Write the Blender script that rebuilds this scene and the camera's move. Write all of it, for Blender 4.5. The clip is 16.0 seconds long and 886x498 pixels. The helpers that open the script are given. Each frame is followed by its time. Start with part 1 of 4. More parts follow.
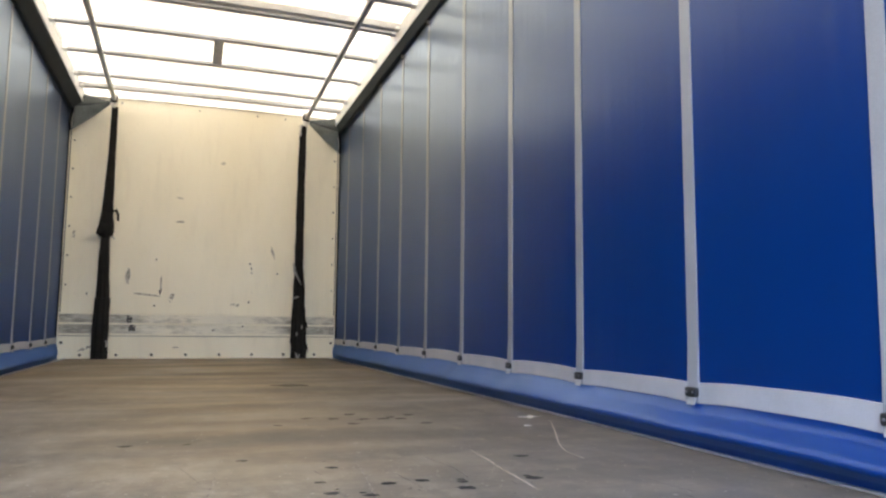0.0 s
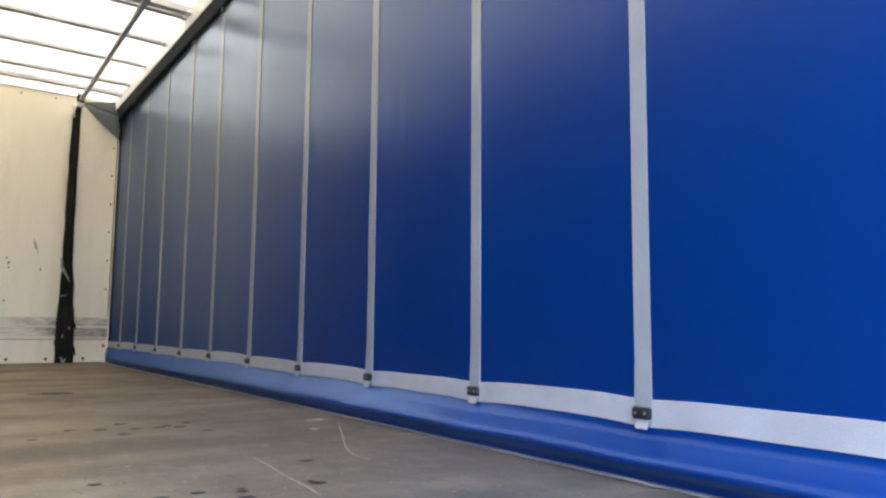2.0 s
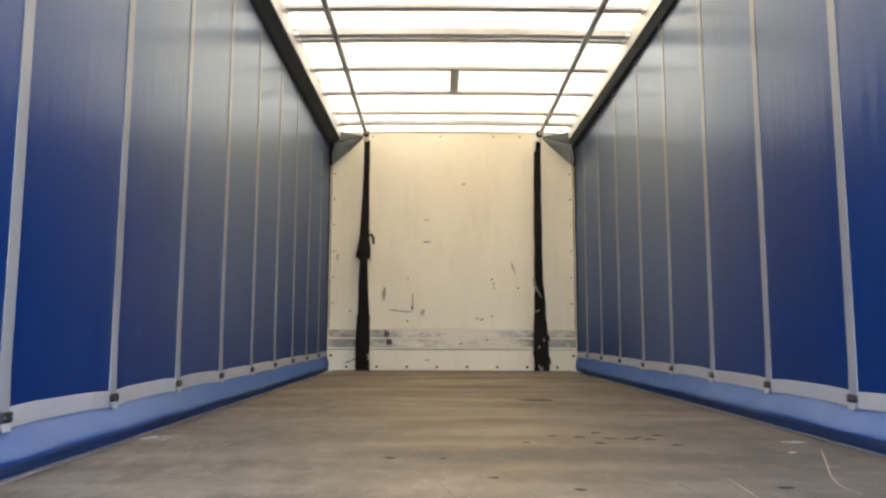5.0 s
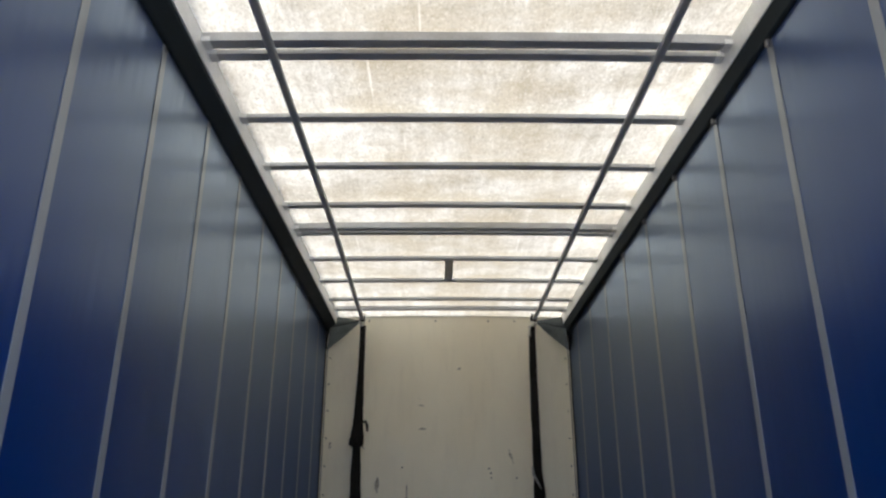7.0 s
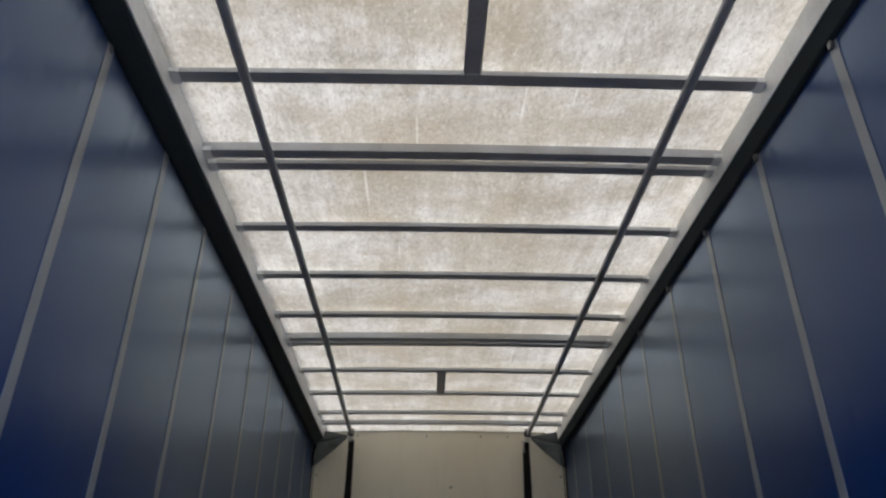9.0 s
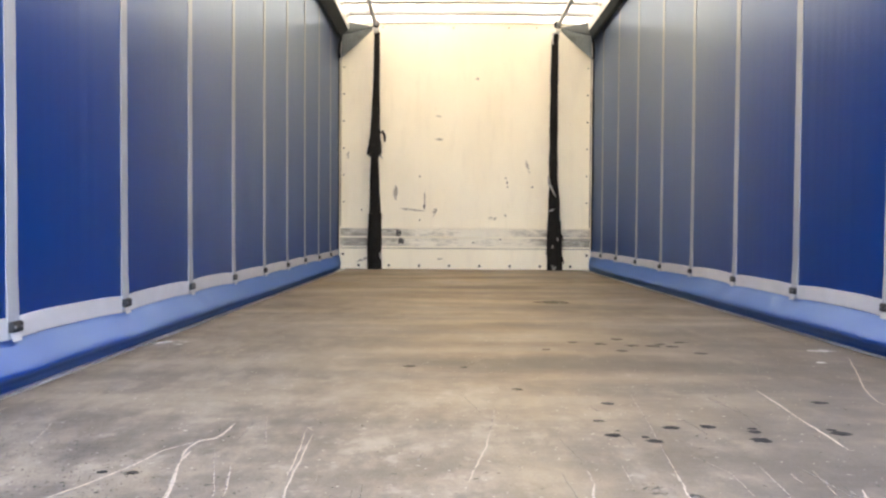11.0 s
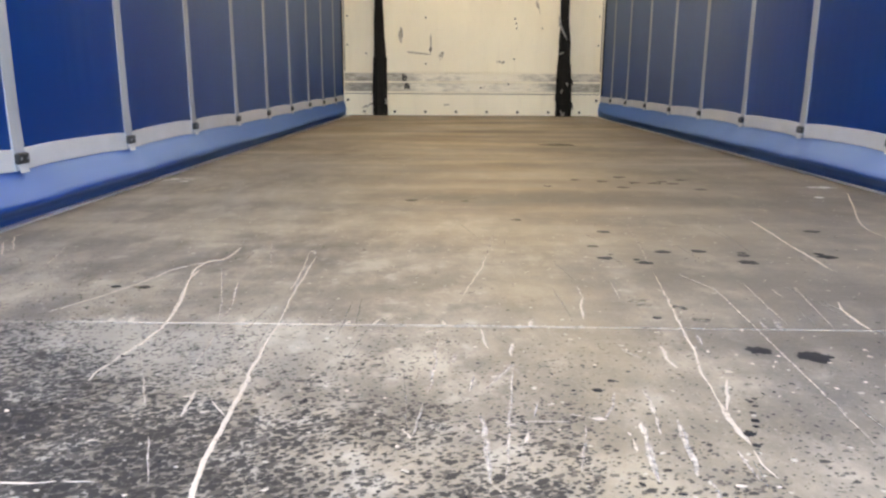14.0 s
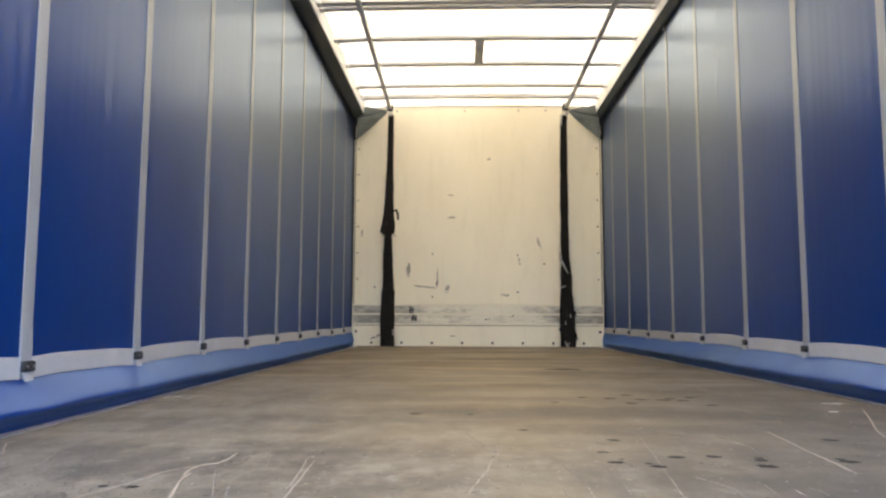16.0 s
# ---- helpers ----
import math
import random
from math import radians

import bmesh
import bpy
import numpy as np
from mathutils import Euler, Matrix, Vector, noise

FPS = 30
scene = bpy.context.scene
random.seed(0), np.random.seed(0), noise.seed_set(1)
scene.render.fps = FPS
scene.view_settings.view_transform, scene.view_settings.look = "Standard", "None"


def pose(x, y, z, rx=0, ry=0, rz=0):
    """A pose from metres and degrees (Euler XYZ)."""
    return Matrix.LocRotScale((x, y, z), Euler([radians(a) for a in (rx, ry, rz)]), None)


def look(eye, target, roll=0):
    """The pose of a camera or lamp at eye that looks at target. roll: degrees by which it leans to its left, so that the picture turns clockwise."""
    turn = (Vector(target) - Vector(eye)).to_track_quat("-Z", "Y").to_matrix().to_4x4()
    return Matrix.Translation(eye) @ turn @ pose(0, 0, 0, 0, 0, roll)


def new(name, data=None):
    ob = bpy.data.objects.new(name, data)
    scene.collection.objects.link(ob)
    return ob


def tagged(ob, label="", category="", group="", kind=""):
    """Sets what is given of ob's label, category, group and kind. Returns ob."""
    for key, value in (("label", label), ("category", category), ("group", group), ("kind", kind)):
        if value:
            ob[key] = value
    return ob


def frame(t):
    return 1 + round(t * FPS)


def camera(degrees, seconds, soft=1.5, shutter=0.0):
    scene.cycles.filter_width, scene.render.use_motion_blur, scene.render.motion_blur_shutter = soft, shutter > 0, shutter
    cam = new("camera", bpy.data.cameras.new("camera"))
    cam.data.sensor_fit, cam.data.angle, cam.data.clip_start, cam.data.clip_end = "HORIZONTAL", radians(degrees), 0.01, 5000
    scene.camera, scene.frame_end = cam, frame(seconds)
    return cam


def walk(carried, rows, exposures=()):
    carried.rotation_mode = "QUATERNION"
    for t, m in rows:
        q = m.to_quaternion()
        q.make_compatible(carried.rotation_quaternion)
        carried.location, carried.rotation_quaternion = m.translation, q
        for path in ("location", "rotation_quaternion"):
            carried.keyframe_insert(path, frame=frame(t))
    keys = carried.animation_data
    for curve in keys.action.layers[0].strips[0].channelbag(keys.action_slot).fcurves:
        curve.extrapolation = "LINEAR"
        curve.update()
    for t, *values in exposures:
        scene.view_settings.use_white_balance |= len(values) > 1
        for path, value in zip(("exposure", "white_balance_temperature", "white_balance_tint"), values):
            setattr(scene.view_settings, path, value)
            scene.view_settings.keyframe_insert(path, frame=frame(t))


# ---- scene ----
cam = camera(62.3, 16.0, 2.4)
PATH = [
    (0, (-0.133, 0.031, 0.332), (0.512, 1.913, 0.542), 0.6),
    (0.5, (-0.123, 0.044, 0.329), (0.774, 1.819, 0.543), 0.6),
    (1, (-0.12, 0.047, 0.331), (0.923, 1.74, 0.545), 0.6),
    (1.5, (-0.115, 0.049, 0.333), (1.019, 1.682, 0.549), 0.6),
    (2, (-0.117, 0.037, 0.338), (1.02, 1.669, 0.554), 0.5),
    (2.5, (-0.117, 0.03, 0.343), (0.787, 1.801, 0.556), 0.3),
    (3, (-0.134, 0.018, 0.345), (0.545, 1.887, 0.557), 0.3),
    (3.5, (-0.141, 0.014, 0.34), (0.331, 1.945, 0.554), 0.3),
    (4, (-0.144, 0.006, 0.341), (0.129, 1.976, 0.556), 0.2),
    (4.2, (-0.143, 0.004, 0.341), (0.058, 1.982, 0.558), 0.2),
    (5.2, (-0.137, -0.008, 0.375), (-0.140, 1.975, 0.618), 0.1),
    (6.3, (-0.113, -0.023, 0.439), (-0.127, 1.924, 0.897), 0.0),
    (6.5, (-0.118, -0.042, 0.445), (-0.122, 1.888, 0.971), -0.1),
    (7, (-0.116, -0.052, 0.452), (-0.1, 1.824, 1.145), -0.0),
    (7.5, (-0.129, -0.068, 0.454), (-0.094, 1.746, 1.296), -0.1),
    (8, (-0.129, -0.061, 0.456), (-0.087, 1.699, 1.405), -0.1),
    (8.2, (-0.13, -0.059, 0.451), (-0.088, 1.687, 1.426), -0.1),
    (8.7, (-0.133, -0.035, 0.450), (-0.092, 1.688, 1.462), 0.0),
    (9.5, (-0.152, 0.020, 0.438), (-0.110, 1.871, 1.193), 0.2),
    (10.3, (-0.17, 0.071, 0.422), (-0.127, 2.055, 0.664), 0.4),
    (10.5, (-0.176, 0.083, 0.413), (-0.142, 2.077, 0.56), 0.3),
    (11, (-0.175, 0.101, 0.396), (-0.187, 2.101, 0.345), 0.4),
    (11.5, (-0.173, 0.119, 0.384), (-0.228, 2.106, 0.163), 0.4),
    (12, (-0.164, 0.136, 0.375), (-0.235, 2.101, 0.008), 0.4),
    (12.5, (-0.166, 0.142, 0.367), (-0.236, 2.082, -0.112), 0.4),
    (13, (-0.165, 0.137, 0.367), (-0.227, 2.057, -0.192), 0.4),
    (13.5, (-0.156, 0.102, 0.371), (-0.204, 2.013, -0.216), 0.3),
    (14, (-0.153, 0.079, 0.348), (-0.186, 2.028, -0.102), 0.3),
    (14.5, (-0.146, 0.057, 0.331), (-0.172, 2.048, 0.145), 0.2),
    (15, (-0.146, 0.048, 0.309), (-0.176, 2.048, 0.306), 0.2),
    (15.5, (-0.14, 0.061, 0.287), (-0.179, 2.057, 0.406), 0.2),
    (16, (-0.146, 0.066, 0.273), (-0.201, 2.056, 0.464), 0.2),
]
EXPOSURES = [(0.0, 2.7, 6600, 6), (0.5, 2.75, 6350, 6), (1.5, 2.8, 6250, 6), (2.2, 2.65, 6500, 6), (3.0, 2.55, 6800, 7), (3.5, 2.58, 6800, 7), (4.2, 2.78, 6900, 7), (6.3, 2.38, 7100, 6), (6.5, 2.12, 7000, 6), (7.0, 1.38, 5900, 4), (7.5, 0.92, 5700, 4), (8.2, 0.74, 5750, 4), (8.8, 0.6, 5800, 6), (9.4, 1.35, 5800, 6), (9.9, 2.4, 5800, 6), (10.3, 2.9, 5850, 9), (10.6, 3.12, 6150, 9), (11.0, 3.4, 6900, 9), (11.5, 3.42, 7000, 8), (13.0, 3.28, 7200, 5), (14.0, 3.2, 7200, 6), (15.0, 3.12, 6850, 6), (16.0, 2.84, 7000, 6)]
walk(cam, [(t, look(e, a, r)) for t, e, a, r in PATH], EXPOSURES)

# ---- world and sun ----
world = bpy.data.worlds.new("world")
scene.world = world
world.use_nodes = True
wn = world.node_tree
sky = wn.nodes.new("ShaderNodeTexSky")
sky.sky_type = "NISHITA"
sky.sun_disc = False
sky.sun_elevation = radians(52)
sky.sun_rotation = radians(-16)
sky.air_density, sky.dust_density, sky.ozone_density = 0.7, 9.0, 0.0
wn.links.new(sky.outputs[0], wn.nodes["Background"].inputs[0])
wn.nodes["Background"].inputs[1].default_value = 0.70
sun = new("sun", bpy.data.lights.new("sun", "SUN"))
sun.data.energy, sun.data.angle, sun.data.color = 0.9, radians(25), (1.0, 0.94, 0.84)
sun.matrix_world = look((0, 0, 0), (0.17, -0.59, -0.79))


# ---- materials ----
def make(name):
    m = bpy.data.materials.new(name)
    m.use_nodes = True
    nt = m.node_tree
    return m, nt, nt.nodes["Principled BSDF"]


def node(nt, kind, **inputs):
    n = nt.nodes.new(kind)
    for key, value in inputs.items():
        if isinstance(value, bpy.types.NodeSocket):
            nt.links.new(value, n.inputs[key.replace("_", " ")])
        else:
            n.inputs[key.replace("_", " ")].default_value = value
    return n


def coords(nt, scale=(1, 1, 1), turn=0.0, shift=(0, 0, 0)):
    tc = nt.nodes.new("ShaderNodeTexCoord")
    mp = node(nt, "ShaderNodeMapping", Vector=tc.outputs["Object"], Scale=scale, Rotation=(0, 0, radians(turn)), Location=shift)
    return mp.outputs[0]


def grain(nt, scale, stretch=(1, 1, 1), detail=4.0, turn=0.0, rough=0.55, shift=(0, 0, 0)):
    n = node(nt, "ShaderNodeTexNoise", Vector=coords(nt, stretch, turn, shift), Scale=scale, Detail=detail, Roughness=rough)
    return n.outputs[0]


def ramp(nt, fac, lo, hi, a=0.0, b=1.0):
    r = node(nt, "ShaderNodeMapRange", Value=fac)
    r.inputs[1].default_value, r.inputs[2].default_value = lo, hi
    r.inputs[3].default_value, r.inputs[4].default_value = a, b
    return r.outputs[0]


def calc(nt, op, a, b):
    n = nt.nodes.new("ShaderNodeMath")
    n.operation = op
    for i, v in enumerate((a, b)):
        if isinstance(v, bpy.types.NodeSocket):
            nt.links.new(v, n.inputs[i])
        else:
            n.inputs[i].default_value = v
    return n.outputs[0]


def blend(nt, fac, a, b):
    n = nt.nodes.new("ShaderNodeMix")
    n.data_type = "RGBA"
    for i, v in ((0, fac), (6, a), (7, b)):
        if isinstance(v, bpy.types.NodeSocket):
            nt.links.new(v, n.inputs[i])
        else:
            n.inputs[i].default_value = v if i == 0 else (*v, 1)
    return n.outputs[2]


def bump(nt, b, height, strength=0.2, distance=0.01):
    n = node(nt, "ShaderNodeBump", Strength=strength, Distance=distance, Height=height)
    nt.links.new(n.outputs[0], b.inputs["Normal"])
    return n


def plain(name, col, rough=0.5, metal=0.0, vary=0.25, scale=9.0, fine=120.0, depth=0.15, stretch=(1, 1, 1)):
    m, nt, b = make(name)
    big = grain(nt, scale, stretch, 5.0)
    small = grain(nt, fine, stretch, 3.0)
    both = calc(nt, "ADD", calc(nt, "MULTIPLY", big, 0.65), calc(nt, "MULTIPLY", small, 0.35))
    lo = tuple(c * (1 - vary) for c in col)
    hi = tuple(min(c * (1 + vary), 0.95) for c in col)
    nt.links.new(blend(nt, ramp(nt, both, 0.35, 0.65), lo, hi), b.inputs["Base Color"])
    nt.links.new(ramp(nt, big, 0.3, 0.7, rough * 0.85, min(rough * 1.15, 1)), b.inputs["Roughness"])
    b.inputs["Metallic"].default_value = metal
    bump(nt, b, small, depth, 0.002)
    return m


def vinyl_film(nt, body, rough, gloss, film_colour, most, creases=0.0, sheen_rise=False):
    """Lays the glossy clear film of coated cloth over a body shader. The last flag raises its share with height,
    imitating the roof's stronger reflection.
    """
    film = node(nt, "ShaderNodeBsdfGlossy", Color=(*film_colour, 1), Roughness=rough)
    fresnel = node(nt, "ShaderNodeFresnel", IOR=1.45)
    if creases:
        # soft upright waves in the hanging cloth
        wave = node(nt, "ShaderNodeBump", Strength=creases, Distance=0.01, Height=grain(nt, 22.0, (1, 1, 0.035), 0.0, 0.0, 0.55, (0.41, 0.2, 0.33)))
        nt.links.new(wave.outputs[0], film.inputs["Normal"])
    share = calc(nt, "MINIMUM", calc(nt, "MULTIPLY", fresnel.outputs[0], gloss), most)
    # reflection put in by height: film weakest low down, strongest near the roof
    if sheen_rise:
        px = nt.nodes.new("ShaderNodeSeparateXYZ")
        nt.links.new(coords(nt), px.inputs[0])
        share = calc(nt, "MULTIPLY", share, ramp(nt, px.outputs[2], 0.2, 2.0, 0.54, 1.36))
    mix = nt.nodes.new("ShaderNodeMixShader")
    nt.links.new(share, mix.inputs[0])
    nt.links.new(body, mix.inputs[1])
    nt.links.new(film.outputs[0], mix.inputs[2])
    nt.links.new(mix.outputs[0], nt.nodes["Material Output"].inputs[0])


def curtain_cloth(name, rough, gloss, colour, film_colour, most, creases=0.0, sheen_rise=False):
    """Blue vinyl: a deep blue body under a glossy film."""
    m, nt, b = make(name)
    nt.nodes.remove(b)
    broad = grain(nt, 1.2, (1, 1, 0.35), 1.0, 0.0, 0.55, (0.37, 0.61, 0.23))
    streak = grain(nt, 5.0, (1, 1, 0.04), 0.0, 0.0, 0.55, (0.29, 0.7, 0.41))
    shade = calc(nt, "ADD", calc(nt, "MULTIPLY", broad, 0.5), calc(nt, "MULTIPLY", streak, 0.5))
    col = blend(nt, ramp(nt, shade, 0.35, 0.65), tuple(c * 0.92 for c in colour), tuple(c * 1.08 for c in colour))
    body = node(nt, "ShaderNodeBsdfDiffuse", Color=col)
    vinyl_film(nt, body.outputs[0], rough, gloss, film_colour, most, creases, sheen_rise)
    return m


def welded_webbing(name, col):
    """Grey webbing under the same glossy film as the curtain."""
    m, nt, b = make(name)
    nt.nodes.remove(b)
    weave = grain(nt, 260.0, (1, 1, 1), 2.0)
    soil = grain(nt, 7.0, (1, 1, 0.3), 4.0)
    both = calc(nt, "ADD", calc(nt, "MULTIPLY", soil, 0.7), calc(nt, "MULTIPLY", weave, 0.3))
    shade = blend(nt, ramp(nt, both, 0.35, 0.65), tuple(c * 0.86 for c in col), tuple(c * 1.12 for c in col))
    body = node(nt, "ShaderNodeBsdfDiffuse", Color=shade)
    vinyl_film(nt, body.outputs[0], 0.30, 2.6, (0.40, 0.43, 0.45), 0.53, 0.2, True)
    return m


def roof_cloth():
    """Translucent tarpaulin, soiled in cloudy patches with runs along its length and specks of leaf dirt."""
    m, nt, b = make("roof_cloth")
    blot = grain(nt, 2.6, (1, 1.3, 1), 7.0, 0.0, 0.62)
    speck = grain(nt, 34.0, (1.4, 0.7, 1), 6.0, 0.0, 0.75)
    runs = grain(nt, 11.0, (1.5, 0.16, 1), 4.0, 4.0, 0.6, (1, 5, 0))
    dirt = calc(nt, "ADD", calc(nt, "ADD", calc(nt, "MULTIPLY", blot, 0.44), calc(nt, "MULTIPLY", speck, 0.30)), calc(nt, "MULTIPLY", runs, 0.26))
    col = blend(nt, ramp(nt, dirt, 0.38, 0.60), (0.82, 0.805, 0.745), (0.41, 0.38, 0.31))
    px = nt.nodes.new("ShaderNodeSeparateXYZ")
    nt.links.new(coords(nt), px.inputs[0])
    stain = calc(nt, "ADD", grain(nt, 1.5, (1.2, 1.6, 1), 6.0, 0.0, 0.65, (2, 2, 0)), ramp(nt, calc(nt, "ABSOLUTE", px.outputs[0], 0.0), 0.3, 1.1, 0.03, -0.10))
    col = blend(nt, ramp(nt, stain, 0.44, 0.64, 0.0, 0.70), col, (0.43, 0.375, 0.265))
    fleck = grain(nt, 46.0, (1.7, 0.5, 1), 3.0, 12.0, 0.7, (3, 7, 0))
    col = blend(nt, ramp(nt, fleck, 0.645, 0.70, 0.0, 0.6), col, (0.93, 0.92, 0.88))
    col = blend(nt, ramp(nt, fleck, 0.355, 0.29, 0.0, 0.75), col, (0.24, 0.215, 0.17))
    drip = grain(nt, 20.0, (1.6, 0.05, 1), 1.0, 1.0, 0.5, (8.3, 3.4, 0))
    col = blend(nt, ramp(nt, drip, 0.72, 0.76, 0.0, 0.45), col, (0.93, 0.92, 0.88))
    dots = grain(nt, 62.0, (1.3, 0.7, 1), 4.0, 20.0, 0.8, (2.6, 9.1, 0))
    col = blend(nt, ramp(nt, dots, 0.54, 0.66, 0.0, 0.70), col, (0.30, 0.275, 0.22))
    col = blend(nt, ramp(nt, dots, 0.44, 0.32, 0.0, 0.45), col, (0.94, 0.93, 0.89))
    nt.links.new(col, b.inputs["Base Color"])
    b.inputs["Roughness"].default_value = 0.6
    passing = nt.nodes.new("ShaderNodeBsdfTranslucent")
    nt.links.new(col, passing.inputs[0])
    mix = nt.nodes.new("ShaderNodeMixShader")
    mix.inputs[0].default_value = 0.107
    nt.links.new(b.outputs[0], mix.inputs[1])
    nt.links.new(passing.outputs[0], mix.inputs[2])
    nt.links.new(mix.outputs[0], nt.nodes["Material Output"].inputs[0])
    return m


def floor_wood(name, speckled):
    m, nt, b = make(name)
    streak = grain(nt, 2.2, (0.20, 1.7, 1), 4.0, 2.0, 0.45)
    fine = grain(nt, 30.0, (0.25, 1.6, 1), 3.0)
    cloud = grain(nt, 1.5, (1, 1, 1), 5.0)
    scuff = grain(nt, 9.0, (1.2, 0.5, 1), 6.0, 35.0, 0.7)
    mottle = grain(nt, 17.0, (1, 0.8, 1), 5.0, 10.0, 0.6)
    px = nt.nodes.new("ShaderNodeSeparateXYZ")
    nt.links.new(coords(nt), px.inputs[0])
    # brown plywood with darker bands across the deck
    base = blend(nt, ramp(nt, streak, 0.30, 0.66), (0.103, 0.072, 0.039), (0.253, 0.187, 0.107))
    base = blend(nt, calc(nt, "MULTIPLY", ramp(nt, fine, 0.35, 0.7), 0.12), base, (0.269, 0.206, 0.122))
    patch = grain(nt, 2.0, (0.40, 1.5, 1), 4.0, -3.0, 0.5, (4, 1, 0))
    base = blend(nt, ramp(nt, patch, 0.49, 0.66, 0.0, 0.75), base, (0.067, 0.051, 0.033))
    base = blend(nt, ramp(nt, patch, 0.45, 0.28, 0.0, 0.55), base, (0.332, 0.268, 0.173))
    base = blend(nt, ramp(nt, mottle, 0.55, 0.75, 0.0, 0.20), base, (0.091, 0.073, 0.051))
    # lanes along the sides worn grey
    side = calc(nt, "ADD", calc(nt, "ABSOLUTE", px.outputs[0], 0.0), calc(nt, "MULTIPLY", cloud, 0.9))
    lane = calc(nt, "MULTIPLY", ramp(nt, side, 0.60, 1.20, 0.0, 0.85), ramp(nt, px.outputs[1], 2.4, 5.0, 1.0, 0.30))
    base = blend(nt, lane, base, blend(nt, ramp(nt, scuff, 0.3, 0.7), (0.075, 0.066, 0.055), (0.243, 0.217, 0.180)))
    # the +x half toned darker, less so towards the front
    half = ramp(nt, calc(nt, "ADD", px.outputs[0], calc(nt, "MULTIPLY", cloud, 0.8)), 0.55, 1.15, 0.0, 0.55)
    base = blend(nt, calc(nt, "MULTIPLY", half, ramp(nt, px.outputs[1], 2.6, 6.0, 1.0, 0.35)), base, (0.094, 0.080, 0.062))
    smear = grain(nt, 8.0, (1.2, 0.8, 1), 6.0, -20.0, 0.62, (6, 3, 0))
    base = blend(nt, ramp(nt, smear, 0.50, 0.70, 0.0, 0.35), base, (0.075, 0.060, 0.042))
    base = blend(nt, ramp(nt, smear, 0.44, 0.30, 0.0, 0.28), base, (0.345, 0.283, 0.188))
    rough = ramp(nt, cloud, 0.3, 0.7, 0.42, 0.6)
    height = calc(nt, "ADD", calc(nt, "MULTIPLY", fine, 0.6), calc(nt, "MULTIPLY", scuff, 0.4))
    # the rear end is worn to a scuffed grey
    worn = blend(nt, ramp(nt, scuff, 0.30, 0.70), (0.075, 0.065, 0.053), (0.286, 0.247, 0.195))
    worn = blend(nt, ramp(nt, mottle, 0.50, 0.68, 0.0, 0.75), worn, (0.075, 0.067, 0.058))
    worn = blend(nt, ramp(nt, smear, 0.50, 0.64, 0.0, 0.75), worn, (0.085, 0.075, 0.064))
    worn = blend(nt, ramp(nt, smear, 0.46, 0.34, 0.0, 0.7), worn, (0.364, 0.319, 0.254))
    worn = blend(nt, ramp(nt, mottle, 0.42, 0.28, 0.0, 0.85), worn, (0.357, 0.330, 0.282))
    brown = grain(nt, 2.0, (1.6, 0.7, 1), 4.0)
    middle = calc(nt, "ADD", brown, ramp(nt, calc(nt, "ABSOLUTE", calc(nt, "ADD", px.outputs[0], -0.01), 0.0), 0.0, 0.30, 0.16, -0.08))
    worn = blend(nt, ramp(nt, middle, 0.52, 0.70, 0.0, 0.6), worn, (0.199, 0.163, 0.106))
    # the +x side toned darker here too
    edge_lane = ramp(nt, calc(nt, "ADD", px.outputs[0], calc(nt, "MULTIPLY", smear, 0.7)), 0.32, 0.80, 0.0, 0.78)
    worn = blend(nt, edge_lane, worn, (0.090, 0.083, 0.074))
    dust = grain(nt, 170.0, (1, 0.8, 1), 5.0, 25.0, 0.75, (5, 2, 0))
    worn = blend(nt, ramp(nt, dust, 0.54, 0.70, 0.0, 0.35), worn, (0.076, 0.068, 0.057))
    worn = blend(nt, ramp(nt, dust, 0.46, 0.30, 0.0, 0.40), worn, (0.367, 0.335, 0.282))
    near = ramp(nt, calc(nt, "ADD", px.outputs[1], calc(nt, "MULTIPLY", cloud, 1.6)), 1.7, 3.2, 0.92, 0.0)
    base = blend(nt, near, base, worn)
    # soft bands of rubbed and soiled wood over all of it
    tone = grain(nt, 3.4, (0.42, 1.25, 1), 6.0, 3.0, 0.6, (7.3, 2.6, 0))
    base = blend(nt, ramp(nt, tone, 0.50, 0.70, 0.0, 0.55), base, (0.061, 0.052, 0.040))
    base = blend(nt, ramp(nt, tone, 0.47, 0.30, 0.0, 0.45), base, (0.296, 0.252, 0.186))
    if speckled:
        # dark chips, thickest toward the one corner
        corner = calc(nt, "ADD", calc(nt, "MULTIPLY", px.outputs[0], -0.44), calc(nt, "MULTIPLY", calc(nt, "SUBTRACT", px.outputs[1], 0.22), -0.80))
        drift = grain(nt, 6.0, (1, 1, 1), 3.0, 0.0, 0.6, (1, 8, 0))
        dense = calc(nt, "ADD", corner, calc(nt, "MULTIPLY", calc(nt, "SUBTRACT", drift, 0.5), 0.7))
        dense = calc(nt, "ADD", dense, ramp(nt, px.outputs[1], 1.085, 1.12, 0.0, -0.16))
        warp = grain(nt, 190.0, (1, 1, 1), 2.0)
        dark = None
        for size, shift, lo, hi in ((135.0, 0.0, -0.54, -0.12), (205.0, 4.0, -0.76, -0.14), (98.0, 9.0, -0.40, -0.12)):
            slant = node(nt, "ShaderNodeMapping", Vector=coords(nt, (1, 1, 1), -24.0), Scale=(0.72, 1.0, 1), Location=(shift, shift, 0))
            cell = node(nt, "ShaderNodeTexVoronoi", Vector=slant.outputs[0], Scale=size)
            pick = nt.nodes.new("ShaderNodeSeparateColor")
            nt.links.new(cell.outputs["Color"], pick.inputs[0])
